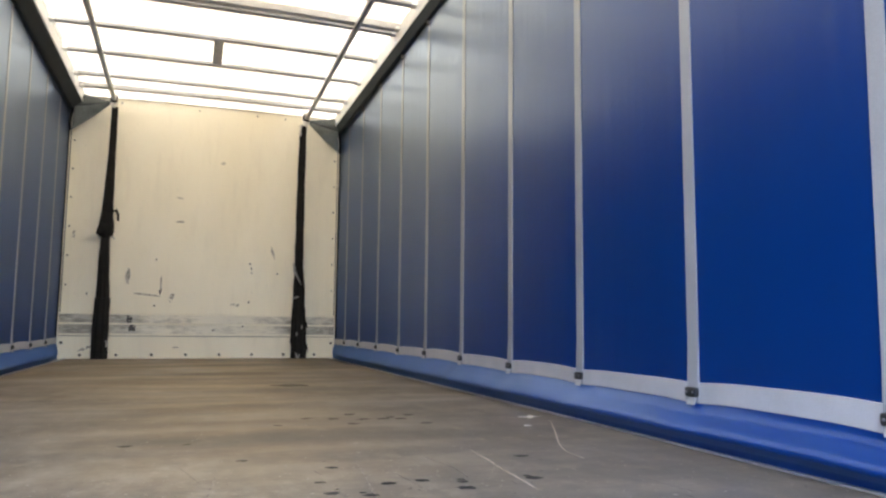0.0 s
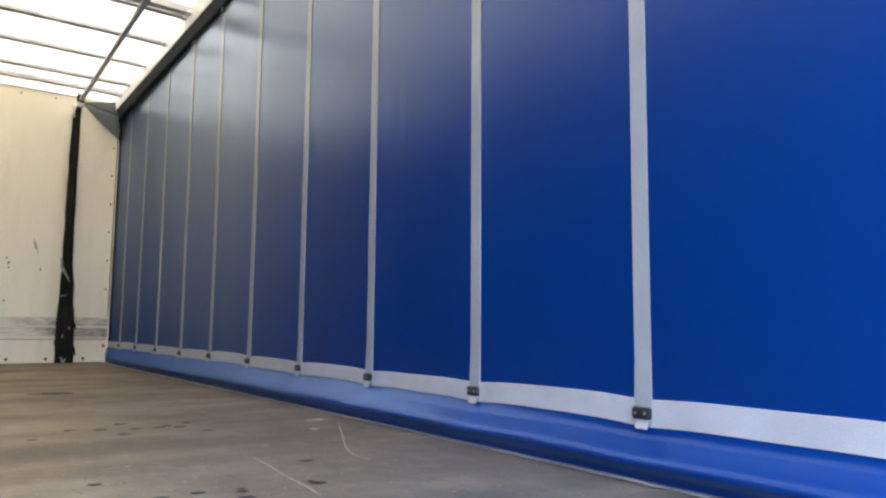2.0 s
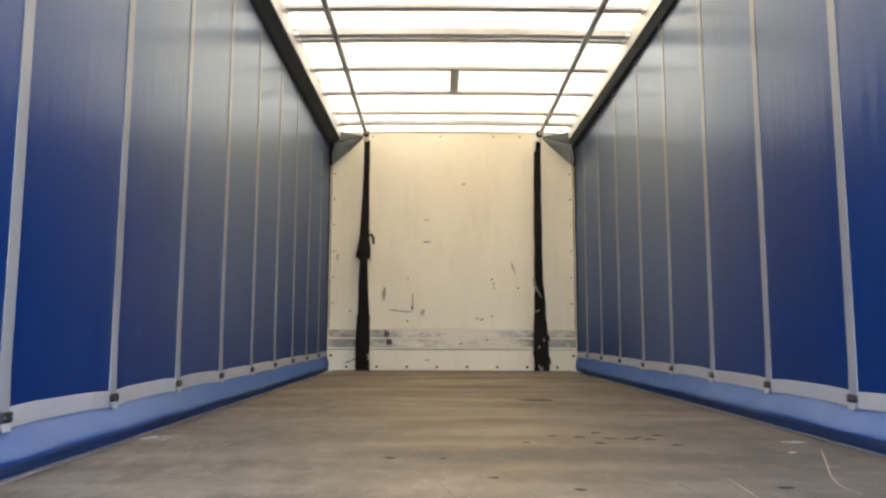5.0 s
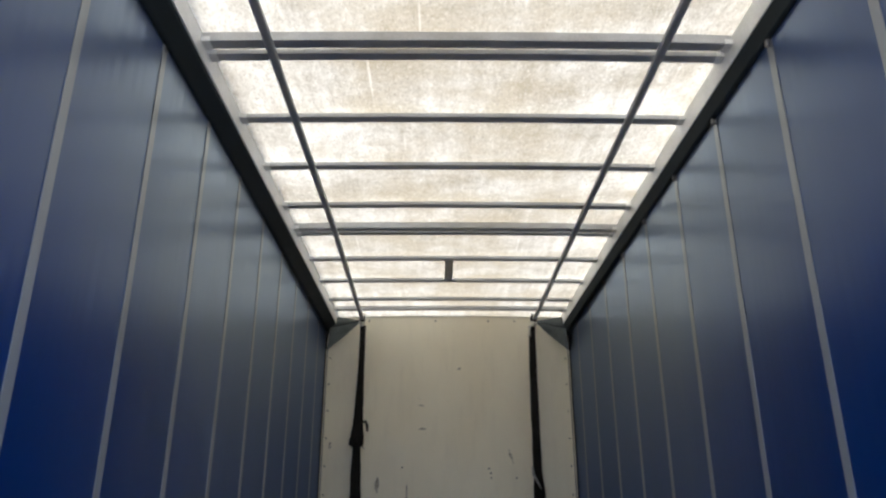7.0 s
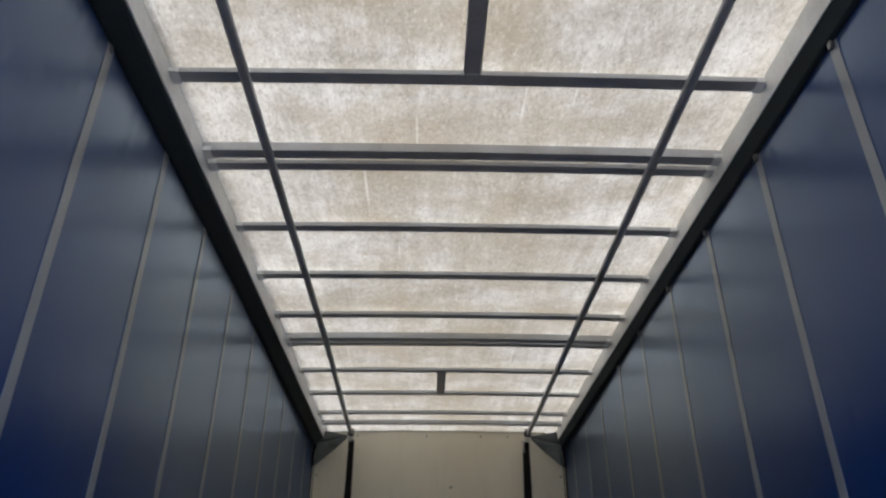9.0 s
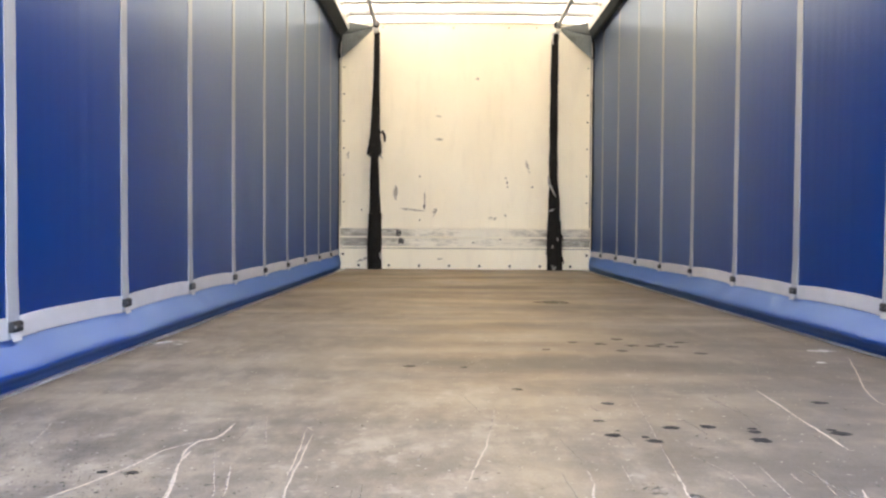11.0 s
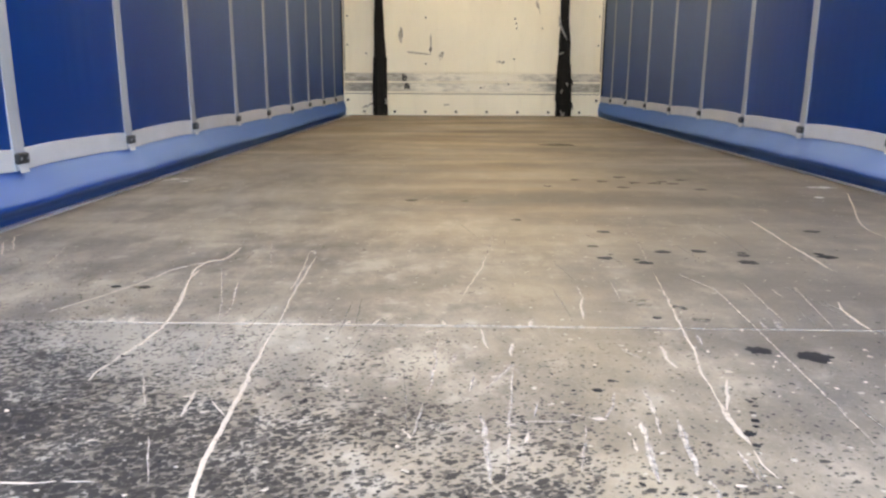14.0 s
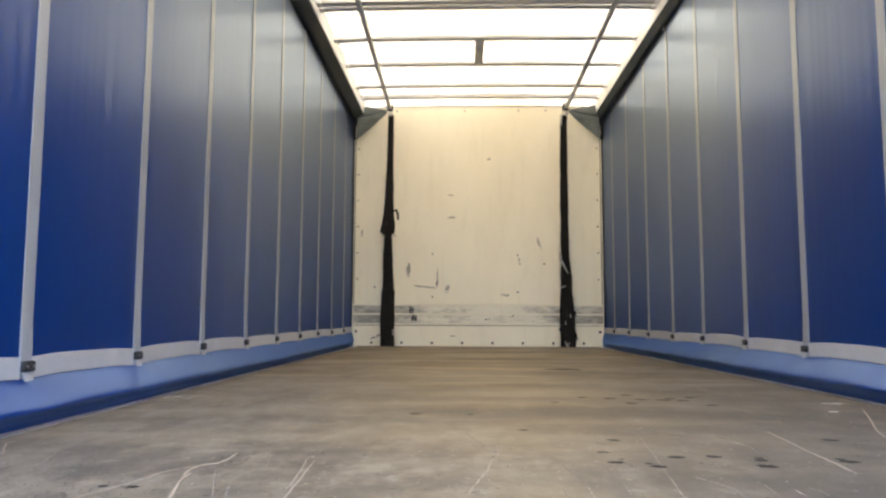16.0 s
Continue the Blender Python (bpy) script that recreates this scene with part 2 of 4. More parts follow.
            crowd = calc(nt, "ADD", ramp(nt, calc(nt, "ADD", dense, 0.05), lo, hi, 0.0, 0.96), ramp(nt, px.outputs[1], 1.1, 1.6, 0.035, 0.0))
            here = ramp(nt, calc(nt, "SUBTRACT", crowd, pick.outputs[0]), 0.0, 0.02)
            reach = calc(nt, "ADD", calc(nt, "MULTIPLY", pick.outputs[1], 0.26), ramp(nt, dense, -0.45, 0.0, 0.14, 0.60))
            edge = calc(nt, "ADD", cell.outputs["Distance"], calc(nt, "MULTIPLY", calc(nt, "SUBTRACT", warp, 0.5), 0.95))
            spot = calc(nt, "MULTIPLY", calc(nt, "MULTIPLY", here, ramp(nt, calc(nt, "SUBTRACT", reach, edge), -0.06, 0.10)), ramp(nt, pick.outputs[2], 0.0, 0.6, 0.70, 1.0))
            dark = spot if dark is None else calc(nt, "MAXIMUM", dark, spot)
        pale = ramp(nt, dense, -0.40, 0.0, 0.0, 0.7)
        base = blend(nt, calc(nt, "MULTIPLY", pale, ramp(nt, mottle, 0.5, 0.38)), base, (0.364, 0.336, 0.294))
        rubbed = calc(nt, "MULTIPLY", ramp(nt, calc(nt, "ADD", px.outputs[0], calc(nt, "MULTIPLY", cloud, 0.4)), 0.0, -0.3), ramp(nt, calc(nt, "ADD", px.outputs[1], calc(nt, "MULTIPLY", smear, 0.3)), 0.97, 1.12, 0.0, 0.42))
        rubbed = calc(nt, "MULTIPLY", rubbed, ramp(nt, calc(nt, "ADD", px.outputs[1], calc(nt, "MULTIPLY", smear, 0.12)), 1.12, 1.18, 1.0, 0.0))
        base = blend(nt, rubbed, base, (0.337, 0.312, 0.271))
        base = blend(nt, calc(nt, "MULTIPLY", dark, 0.93), base, (0.022, 0.021, 0.021))
        flake = grain(nt, 75.0, (1, 1, 1), 1.0, 0.0, 0.5, (9, 2, 0))
        base = blend(nt, ramp(nt, flake, 0.725, 0.74, 0.0, 0.8), base, (0.388, 0.360, 0.310))
        height = calc(nt, "SUBTRACT", height, calc(nt, "MULTIPLY", dark, 0.8))
        nt.links.new(ramp(nt, dark, 0.0, 1.0, 0.38, 0.10), b.inputs["Specular IOR Level"])
    nt.links.new(base, b.inputs["Base Color"])
    nt.links.new(rough, b.inputs["Roughness"])
    if not speckled:
        b.inputs["Specular IOR Level"].default_value = 0.3
    bump(nt, b, height, 0.35, 0.004)
    return m


def worn_mark(name, col, lo, hi, scale=60.0, rough=0.7, stretch=(1, 1, 1)):
    m, nt, b = make(name)
    n = grain(nt, scale, stretch, 3.0)
    nt.links.new(blend(nt, grain(nt, scale * 2), tuple(c * 0.75 for c in col), tuple(min(c * 1.2, 0.9) for c in col)), b.inputs["Base Color"])
    b.inputs["Roughness"].default_value = rough
    b.inputs["Specular IOR Level"].default_value = 0.12
    clear = nt.nodes.new("ShaderNodeBsdfTransparent")
    mix = nt.nodes.new("ShaderNodeMixShader")
    nt.links.new(ramp(nt, n, lo, hi), mix.inputs[0])
    nt.links.new(clear.outputs[0], mix.inputs[1])
    nt.links.new(b.outputs[0], mix.inputs[2])
    nt.links.new(mix.outputs[0], nt.nodes["Material Output"].inputs[0])
    return m


def panel_paint():
    m, nt, b = make("panel_paint")
    big = grain(nt, 1.1, (1, 1, 0.6), 5.0)
    drip = grain(nt, 14.0, (1, 1, 0.16), 5.0)
    speck = grain(nt, 70.0, (1, 1, 0.7), 2.0)
    base = blend(nt, ramp(nt, big, 0.3, 0.7), (0.76, 0.70, 0.54), (0.86, 0.81, 0.65))
    base = blend(nt, ramp(nt, drip, 0.52, 0.75, 0.0, 0.18), base, (0.58, 0.53, 0.42))
    base = blend(nt, ramp(nt, speck, 0.70, 0.74, 0.0, 0.35), base, (0.36, 0.33, 0.27))
    nt.links.new(base, b.inputs["Base Color"])
    nt.links.new(ramp(nt, big, 0.3, 0.7, 0.40, 0.6), b.inputs["Roughness"])
    bump(nt, b, drip, 0.08, 0.004)
    return m


def scuffed_rib():
    m, nt, b = make("scuffed_rib")
    smear = grain(nt, 3.2, (1, 1, 2.0), 6.0, 0.0, 0.65)
    fine = grain(nt, 26.0, (0.5, 1, 2.5), 5.0)
    both = calc(nt, "ADD", calc(nt, "MULTIPLY", smear, 0.65), calc(nt, "MULTIPLY", fine, 0.35))
    px = nt.nodes.new("ShaderNodeSeparateXYZ")
    nt.links.new(coords(nt), px.inputs[0])
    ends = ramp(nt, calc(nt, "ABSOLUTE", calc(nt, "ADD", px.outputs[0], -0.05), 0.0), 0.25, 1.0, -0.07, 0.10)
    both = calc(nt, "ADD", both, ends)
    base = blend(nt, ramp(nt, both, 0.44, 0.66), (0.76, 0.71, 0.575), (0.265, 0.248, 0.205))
    nt.links.new(base, b.inputs["Base Color"])
    b.inputs["Roughness"].default_value = 0.42
    bump(nt, b, fine, 0.15, 0.003)
    return m


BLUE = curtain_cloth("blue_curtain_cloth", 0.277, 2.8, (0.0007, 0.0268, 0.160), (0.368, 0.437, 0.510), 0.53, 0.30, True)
SKIRT = curtain_cloth("blue_skirt_cloth", 0.29, 1.6, (0.0006, 0.030, 0.185), (0.46, 0.66, 0.98), 0.32)
WEBBING = welded_webbing("grey_webbing", (0.31, 0.325, 0.35))
HEM = plain("pale_webbing", (0.42, 0.43, 0.45), 0.55, 0, 0.12, 7, 260, 0.3)
BUCKLE = plain("black_plastic", (0.011, 0.012, 0.014), 0.6)
DULL = plain("dull_rivet_steel", (0.17, 0.17, 0.18), 0.5, 0.6, 0.2)
ROOF = roof_cloth()
BOW = plain("roof_aluminium", (0.50, 0.51, 0.52), 0.42, 0.35, 0.15, 6, 90, 0.1)
RAIL = plain("dark_rail_paint", (0.16, 0.165, 0.17), 0.5, 0.2, 0.2)
BLACK = plain("black_rubber", (0.008, 0.0085, 0.010), 0.55)
CANT = plain("pale_aluminium", (0.82, 0.83, 0.82), 0.45, 0.0, 0.12, 5, 80)
FLOOR = floor_wood("floor_plywood", False)
FLOOR_NEAR = floor_wood("floor_plywood_worn", True)
PANEL = panel_paint()
KICK = panel_paint()
RIB = scuffed_rib()
GUSSET = plain("grey_tarpaulin", (0.20, 0.225, 0.215), 0.5, 0, 0.3, 8, 60)
# the same tarpaulin, with the upper fold's shade put into its colour
GUSSET_SHADED = plain("shaded_tarpaulin", (0.040, 0.050, 0.050), 0.6, 0, 0.3, 8, 60)
STRAP = plain("black_strap_webbing", (0.013, 0.012, 0.011), 0.8, 0, 0.5, 14, 180, 0.4)
FRAY = plain("frayed_grey_webbing", (0.33, 0.33, 0.31), 0.8, 0, 0.4, 40, 200)
CORD = plain("white_cord", (0.66, 0.64, 0.58), 0.7)
TRACK = plain("curtain_track_rubber", (0.027, 0.035, 0.039), 0.7, 0.0, 0.2, 6, 90, 0.1)
TRACK.node_tree.nodes["Principled BSDF"].inputs["Specular IOR Level"].default_value = 0.15
BOLT = plain("dark_bolt", (0.04, 0.038, 0.035), 0.5, 0.3)
EDGE = plain("edge_aluminium", (0.50, 0.49, 0.46), 0.4, 0.5, 0.35, 16, 90, 0.2, (1, 0.3, 1))
BARE = worn_mark("bare_wood", (0.42, 0.36, 0.30), 0.15, 0.42, 90.0)
FAINT = worn_mark("faint_bare_wood", (0.37, 0.325, 0.28), 0.12, 0.62, 110.0)
HAIR = worn_mark("hairline_scratch", (0.34, 0.31, 0.27), 0.15, 0.95, 120.0)
OIL = worn_mark("dark_stain", (0.016, 0.016, 0.018), 0.12, 0.30, 40.0, 0.55)
OIL_FAINT = worn_mark("faded_stain", (0.040, 0.036, 0.033), 0.32, 0.58, 50.0, 0.6)
OIL_TRACE = worn_mark("trace_of_stain", (0.09, 0.082, 0.072), 0.42, 0.72, 45.0, 0.6)
CHALK = worn_mark("white_smear", (0.62, 0.61, 0.58), 0.40, 0.58, 30.0, 0.8, (0.4, 1, 1))
SCUFF = worn_mark("dark_scuff", (0.075, 0.072, 0.068), 0.36, 0.5, 40.0)
SCUFF_THIN = worn_mark("grey_rub", (0.47, 0.43, 0.35), 0.28, 0.56, 30.0)
SCUFF_SOFT = worn_mark("grey_scuff", (0.42, 0.385, 0.31), 0.42, 0.66, 40.0)
STRAP.node_tree.nodes["Principled BSDF"].inputs["Specular IOR Level"].default_value = 0.15
BLACK.node_tree.nodes["Principled BSDF"].inputs["Specular IOR Level"].default_value = 0.2
ASPHALT = plain("asphalt", (0.09, 0.09, 0.088), 0.9, 0, 0.3, 0.5, 40, 0.4)


# ---- mesh helpers ----
def mesh_of(name, bm, material, smooth=False, toward=None):
    """A mesh from bm. toward: the side to which an open sheet's faces look."""
    bmesh.ops.recalc_face_normals(bm, faces=bm.faces[:])
    if toward:
        bm.normal_update()
        if sum((f.normal * f.calc_area() for f in bm.faces), Vector()).dot(toward) < 0:
            bmesh.ops.reverse_faces(bm, faces=bm.faces[:])
    me = bpy.data.meshes.new(name)
    bm.to_mesh(me)
    bm.free()
    me.materials.append(material)
    if smooth:
        me.shade_smooth()
    return me


def part(name, bm, material, parent=None, label="", smooth=False, toward=None):
    ob = new(name, bm if isinstance(bm, bpy.types.Mesh) else mesh_of(name, bm, material, smooth, toward))
    if parent:
        ob.parent = parent
    if label:
        ob["label"] = label
    return ob


def holder(name, x, y, z):
    e = new(name)
    e.empty_display_size = 0.1
    e.location = (x, y, z)
    return e


def block(lo, hi, bevel=0.0, bm=None):
    bm = bm or bmesh.new()
    made = bmesh.ops.create_cube(bm, size=1)["verts"]
    for v in made:
        v.co = Vector([lo[i] + (v.co[i] + 0.5) * (hi[i] - lo[i]) for i in range(3)])
    if bevel:
        edges = list({e for v in made for e in v.link_edges})
        bmesh.ops.bevel(bm, geom=edges, offset=bevel, segments=2, profile=0.6, affect="EDGES")
    return bm


def disc(radius, depth, sides=12):
    """A domed stud on the xz plane that points to -y."""
    bm = bmesh.new()
    rings = []
    for r, d in ((1.0, 0.0), (0.95, 0.55), (0.6, 0.9)):
        rings.append([bm.verts.new((radius * r * math.cos(a * math.tau / sides), -depth * d, radius * r * math.sin(a * math.tau / sides))) for a in range(sides)])
    for a, b in zip(rings, rings[1:]):
        for i in range(sides):
            bm.faces.new((a[i], a[(i + 1) % sides], b[(i + 1) % sides], b[i]))
    bm.faces.new(rings[-1])
    return bm


def sheet(rows):
    """A surface from rows of points."""
    bm = bmesh.new()
    grid = [[bm.verts.new(p) for p in row] for row in rows]
    for a, b in zip(grid, grid[1:]):
        for i in range(len(a) - 1):
            bm.faces.new((a[i], a[i + 1], b[i + 1], b[i]))
    return bm


def loft(rings, cap=True):
    bm = bmesh.new()
    loops = [[bm.verts.new(p) for p in ring] for ring in rings]
    n = len(loops[0])
    for a, b in zip(loops, loops[1:]):
        for i in range(n):
            bm.faces.new((a[i], a[(i + 1) % n], b[(i + 1) % n], b[i]))
    if cap:
        bm.faces.new(loops[0])
        bm.faces.new(loops[-1])
    return bm


def smooth_step(v):
    v = max(0.0, min(1.0, v))
    return v * v * (3 - 2 * v)


# ---- the large structure ----
REAR, FRONT, SIDE, EDGE_X, DECK = -0.22, 7.56, 1.245, 1.203, 1.238
TOP = 2.470

bm = sheet([[(x, y, -1.2 + 0.02 * noise.noise((x * 0.1, y * 0.1, 0))) for x in np.linspace(-600, 600, 25)] for y in np.linspace(-600, 600, 25)])
ground = tagged(part("ground", bm, ASPHALT), "dark grey asphalt yard under the trailer", "ground", kind="structure")

# plywood deck: a bearer below, and sheets laid across it
floor = part("floor", block((-DECK, REAR, -0.14), (DECK, FRONT + 0.004, -0.03)), RAIL)
tagged(floor, "worn brown plywood trailer deck with grey scuffs", "floor", kind="structure")
SEAMS = (REAR, 1.0895, 3.53, 5.97, FRONT)
for k, (a, b) in enumerate(zip(SEAMS, SEAMS[1:])):
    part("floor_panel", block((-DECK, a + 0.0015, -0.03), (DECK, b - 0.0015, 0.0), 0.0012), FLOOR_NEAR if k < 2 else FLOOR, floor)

for s, tag in ((-1, "trim_1"), (1, "trim_2")):
    bm = block((s * (EDGE_X - 0.006), REAR, 0.0005), (s * (EDGE_X + 0.012), FRONT - 0.035, 0.006), 0.002)
    tagged(part(tag, bm, EDGE), "thin scratched aluminium strip along the deck edge", "edge trim", kind="structure")

# unseen rails, added to keep daylight from leaking in beside the deck
for s, tag in ((-1, "trim_3"), (1, "trim_4")):
    bm = block((s * (DECK + 0.002), REAR, -0.14), (s * 1.32, FRONT + 0.004, -0.002), 0.004)
    tagged(part(tag, bm, RAIL), "dark painted rail added to close the gap beside the deck", "side rail", kind="structure")

# translucent roof, sagging a little between the bows
rows = []
for y in np.linspace(REAR, FRONT, 110):
    rows.append([(x, y, TOP + 0.022 * (1 - (x / 1.3) ** 2) + 0.006 * noise.noise((x * 1.7, y * 2.3, 3.0))) for x in np.linspace(-1.3, 1.3, 30)])
ceiling = part("ceiling", sheet(rows), ROOF, smooth=True, toward=(0, 0, 1))
tagged(ceiling, "dirty translucent white tarpaulin roof lit by daylight", "roof", kind="structure")

# ---- front wall ----
wall = part("wall_north", block((-1.33, FRONT + 0.004, -0.14), (1.33, FRONT + 0.05, 2.52)), PANEL)
tagged(wall, "cream painted front bulkhead, scuffed along its foot", "wall", kind="structure")
part("panel", block((-1.268, FRONT - 0.010, 0.426), (1.268, FRONT, 2.484), 0.003), PANEL, wall)
for s in (-1, 1):
    part("side_trim", block((s * 1.2690, FRONT - 0.036, 0.228), (s * 1.2785, FRONT - 0.004, 2.14), 0.003), KICK, wall, "thin cream edge strip")
    # dark strip set proud, standing for the shaded gap beside the trim
    part("side_gap", block((s * 1.2600, FRONT - 0.014, 0.43), (s * 1.2665, FRONT - 0.0105, 2.14)), BOLT, wall, "dark strip for the edge gap")
part("top_trim", block((-1.268, FRONT - 0.016, 2.487), (1.268, FRONT, 2.515), 0.003), KICK, wall)
part("kick_plank", block((-1.262, FRONT - 0.030, 0.001), (1.262, FRONT, 0.208), 0.004), KICK, wall, "cream kick plank with dark bolts")
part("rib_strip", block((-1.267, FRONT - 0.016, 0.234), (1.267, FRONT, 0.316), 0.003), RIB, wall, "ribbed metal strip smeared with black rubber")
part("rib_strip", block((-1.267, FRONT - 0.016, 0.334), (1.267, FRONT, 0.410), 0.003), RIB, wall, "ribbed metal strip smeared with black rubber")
for z in (0.222, 0.325, 0.418):
    part("rib", block((-1.267, FRONT - 0.028, z - 0.008), (1.267, FRONT, z + 0.007), 0.004), KICK, wall)
# shade of the gap over the kick plank, laid in as a dark strip
part("shadow_gap", block((-1.262, FRONT - 0.020, 0.2085), (1.262, FRONT, 0.2135)), BOLT, wall, "dark strip for the shadow gap above the kick plank")
bolt = mesh_of("bolt", disc(0.0135, 0.008), BOLT, True)
small = mesh_of("rivet", disc(0.0085, 0.005), BOLT, True)
for k in range(8):
    o = part("bolt", bolt, None, wall)
    o.location = (-1.076 + 0.3065 * k, FRONT - 0.030, 0.036)
for s in (-1, 1):
    o = part("bolt", bolt, None, wall)
    o.location = (s * 1.236, FRONT - 0.030, 0.150)
    for k in range(6):
        o = part("rivet", small, None, wall)
        o.location = (s * 1.232, FRONT - 0.010, 0.68 + 0.272 * k)
for x, z in ((-0.46, 0.94), (-0.46, 0.50), (-1.05, 0.60), (0.41, 0.55), (0.41, 0.93), (0.68, 0.84), (0.36, 0.31), (-0.84, 2.44), (0.43, 2.44), (-0.13, 2.44), (0.71, 2.44)):
    o = part("rivet", small, None, wall)
    o.location = (x, FRONT - 0.010 if z > 0.42 else FRONT - 0.016, z)


def smudge(cx, cz, w, h, seed, material, name, y=FRONT - 0.0115, lean=0.0):
    """An irregular mark on the front wall."""
    rnd = random.Random(seed)
    bm = bmesh.new()
    n = 18
    vs = []
    for i in range(n):
        a = i * math.tau / n
        r = rnd.uniform(0.6, 1.1)
        px, pz = w * 0.5 * r * math.cos(a), h * 0.5 * r * math.sin(a)
        vs.append(bm.verts.new((cx + px * math.cos(lean) - pz * math.sin(lean), y, cz + px * math.sin(lean) + pz * math.cos(lean))))
    bm.faces.new(vs)
    return part(name, bm, material, wall)


smudge(-0.262, 1.316, 0.10, 0.022, 1, SCUFF, "scuff")
smudge(-0.275, 1.550, 0.07, 0.014, 2, SCUFF_THIN, "scuff", lean=-0.1)
smudge(-0.410, 0.700, 0.020, 0.23, 3, SCUFF_THIN, "scuff")
smudge(-0.413, 0.635, 0.030, 0.06, 13, SCUFF, "scuff")
smudge(-0.530, 0.602, 0.28, 0.024, 4, SCUFF_THIN, "scuff", lean=-0.07)
smudge(-0.705, 0.765, 0.045, 0.17, 5, SCUFF_THIN, "scuff")
smudge(-0.672, 0.362, 0.055, 0.12, 6, SCUFF, "scuff", FRONT - 0.0265)
smudge(-0.648, 0.290, 0.085, 0.085, 7, SCUFF, "scuff", FRONT - 0.0265, -0.4)
smudge(0.10, 0.275, 0.07, 0.02, 8, SCUFF, "scuff", FRONT - 0.0265, 0.2)
smudge(-0.25, 0.105, 0.085, 0.016, 9, SCUFF_SOFT, "scuff", FRONT - 0.0315)
smudge(-1.02, 0.10, 0.16, 0.03, 15, SCUFF_SOFT, "scuff", FRONT - 0.0315, 0.4)
smudge(0.425, 0.885, 0.022, 0.026, 10, SCUFF, "scuff")
smudge(0.43, 0.845, 0.02, 0.03, 18, SCUFF_SOFT, "scuff")
smudge(0.63, 1.05, 0.03, 0.16, 11, SCUFF_SOFT, "scuff", lean=0.3)
smudge(0.28, 0.52, 0.09, 0.04, 12, SCUFF_SOFT, "scuff")
smudge(-0.31, 0.58, 0.05, 0.10, 14, SCUFF_SOFT, "scuff", lean=-0.3)
smudge(0.11, 1.93, 0.07, 0.03, 16, SCUFF_SOFT, "scuff")
smudge(-1.19, 1.15, 0.03, 0.10, 17, SCUFF_SOFT, "scuff")

# ---- roof frame ----
MID = 0.018


def bow(y, width, low, high):
    bm = block((MID - 1.176, y, low), (MID + 1.176, y + width, high), 0.003)
    bmesh.ops.subdivide_edges(bm, edges=[e for e in bm.edges if abs(e.verts[0].co.x - e.verts[1].co.x) > 1], cuts=8)
    for v in bm.verts:
        v.co.z += 0.010 * (1 - ((v.co.x - MID) / 1.176) ** 2)
    ob = tagged(part("roof_bow", bm, BOW), "slim grey aluminium roof bow under the tarpaulin", "roof bow", "roof bows")
    for s in (-1, 1):
        part("end_shoe", block((MID + s * 1.140, y - 0.004, low - 0.002), (MID + s * 1.1745, y + width + 0.004, low + 0.02), 0.002), CANT, ob)
    return ob


for y in (1.06, 1.62, 2.168, 3.332, 3.895, 4.480, 5.568, 6.150, 6.735):
    bow(y, 0.062, 2.436, 2.460)
for y in (0.40, 2.668, 4.890):
    bow(y, 0.062, 2.432, 2.478)
    bow(y + 0.105, 0.055, 2.436, 2.462)
bow(7.08, 0.070, 2.436, 2.470)

for x, a, b in ((0.027, 1.682, 2.168), (-0.016, 5.630, 6.150)):
    bm = block((x - 0.036, a, 2.450), (x + 0.036, b, 2.464), 0.004)
    for dx in (-0.028, 0.020):
        block((x + dx, a, 2.445), (x + dx + 0.008, b, 2.450), 0, bm)
    tagged(part("roof_brace", bm, BOW), "short grey aluminium brace between two roof bows", "roof brace", "roof braces")

for s in (-1, 1):
    n = 10
    rings = []
    for y in np.linspace(REAR, 7.40, 40):
        cz = 2.421 + 0.003 * noise.noise((s, y * 1.3, 0))
        cx = (-0.860 - 0.034 * smooth_step((y - 4.5) / 2.9)) if s < 0 else 0.887 + 0.014 * smooth_step((y - 4.5) / 2.9)
        rings.append([(cx + 0.021 * math.copysign(abs(math.cos(i * math.tau / n)) ** 0.6, math.cos(i * math.tau / n)), y,
                       cz + 0.014 * math.copysign(abs(math.sin(i * math.tau / n)) ** 0.6, math.sin(i * math.tau / n))) for i in range(n)])
    tagged(part("roof_rail", loft(rings), BOW, smooth=True), "long grey guide rail running under the roof bows", "roof rail", "roof rails")
    cant = holder("cant_rail", s * 1.25, 0, 2.4)
    tagged(cant, "pale aluminium side rail with a black curtain track", "side rail", "side rails")
    inv = Matrix.Translation((-s * 1.25, 0, -2.4))
    face = 1.193 if s > 0 else 1.158
    bm = block((s * face, REAR, 2.362), (s * 1.300, FRONT, 2.56), 0.003)
    bm.transform(inv)
    part("beam", bm, CANT, cant)
    outline = ((face + 0.004, 2.361), (face + 0.010, 2.348), (1.222, 2.300), (1.234, 2.294), (1.262, 2.294), (1.290, 2.361))
    bm = loft([[(s * x, y, z) for x, z in outline] for y in (REAR, FRONT - 0.02)])
    bm.transform(inv)
    part("curtain_track", bm, TRACK, cant, "black curtain track")

# ---- side curtains ----
STRAPS = {1: (-0.750, -0.107, 0.535, 1.175, 1.812, 2.460, 3.092, 3.724, 4.377, 5.015, 5.690, 6.375, 7.020),
          -1: (-0.620, 0.010, 0.640, 1.265, 1.890, 2.517, 3.138, 3.755, 4.380, 5.030, 5.680, 6.330, 6.980)}


def flare(y):
    """How far the curtain runs outwards towards the front corner."""
    return 0.036 * smooth_step((y - 3.6) / 3.9)


def hem_mid(s, y):
    """The height of the middle of the hem band."""
    return 0.153 + 0.0022 * (y - 1.9) if s < 0 else 0.153 + 0.016 * smooth_step((y - 1.4) / 2.8)


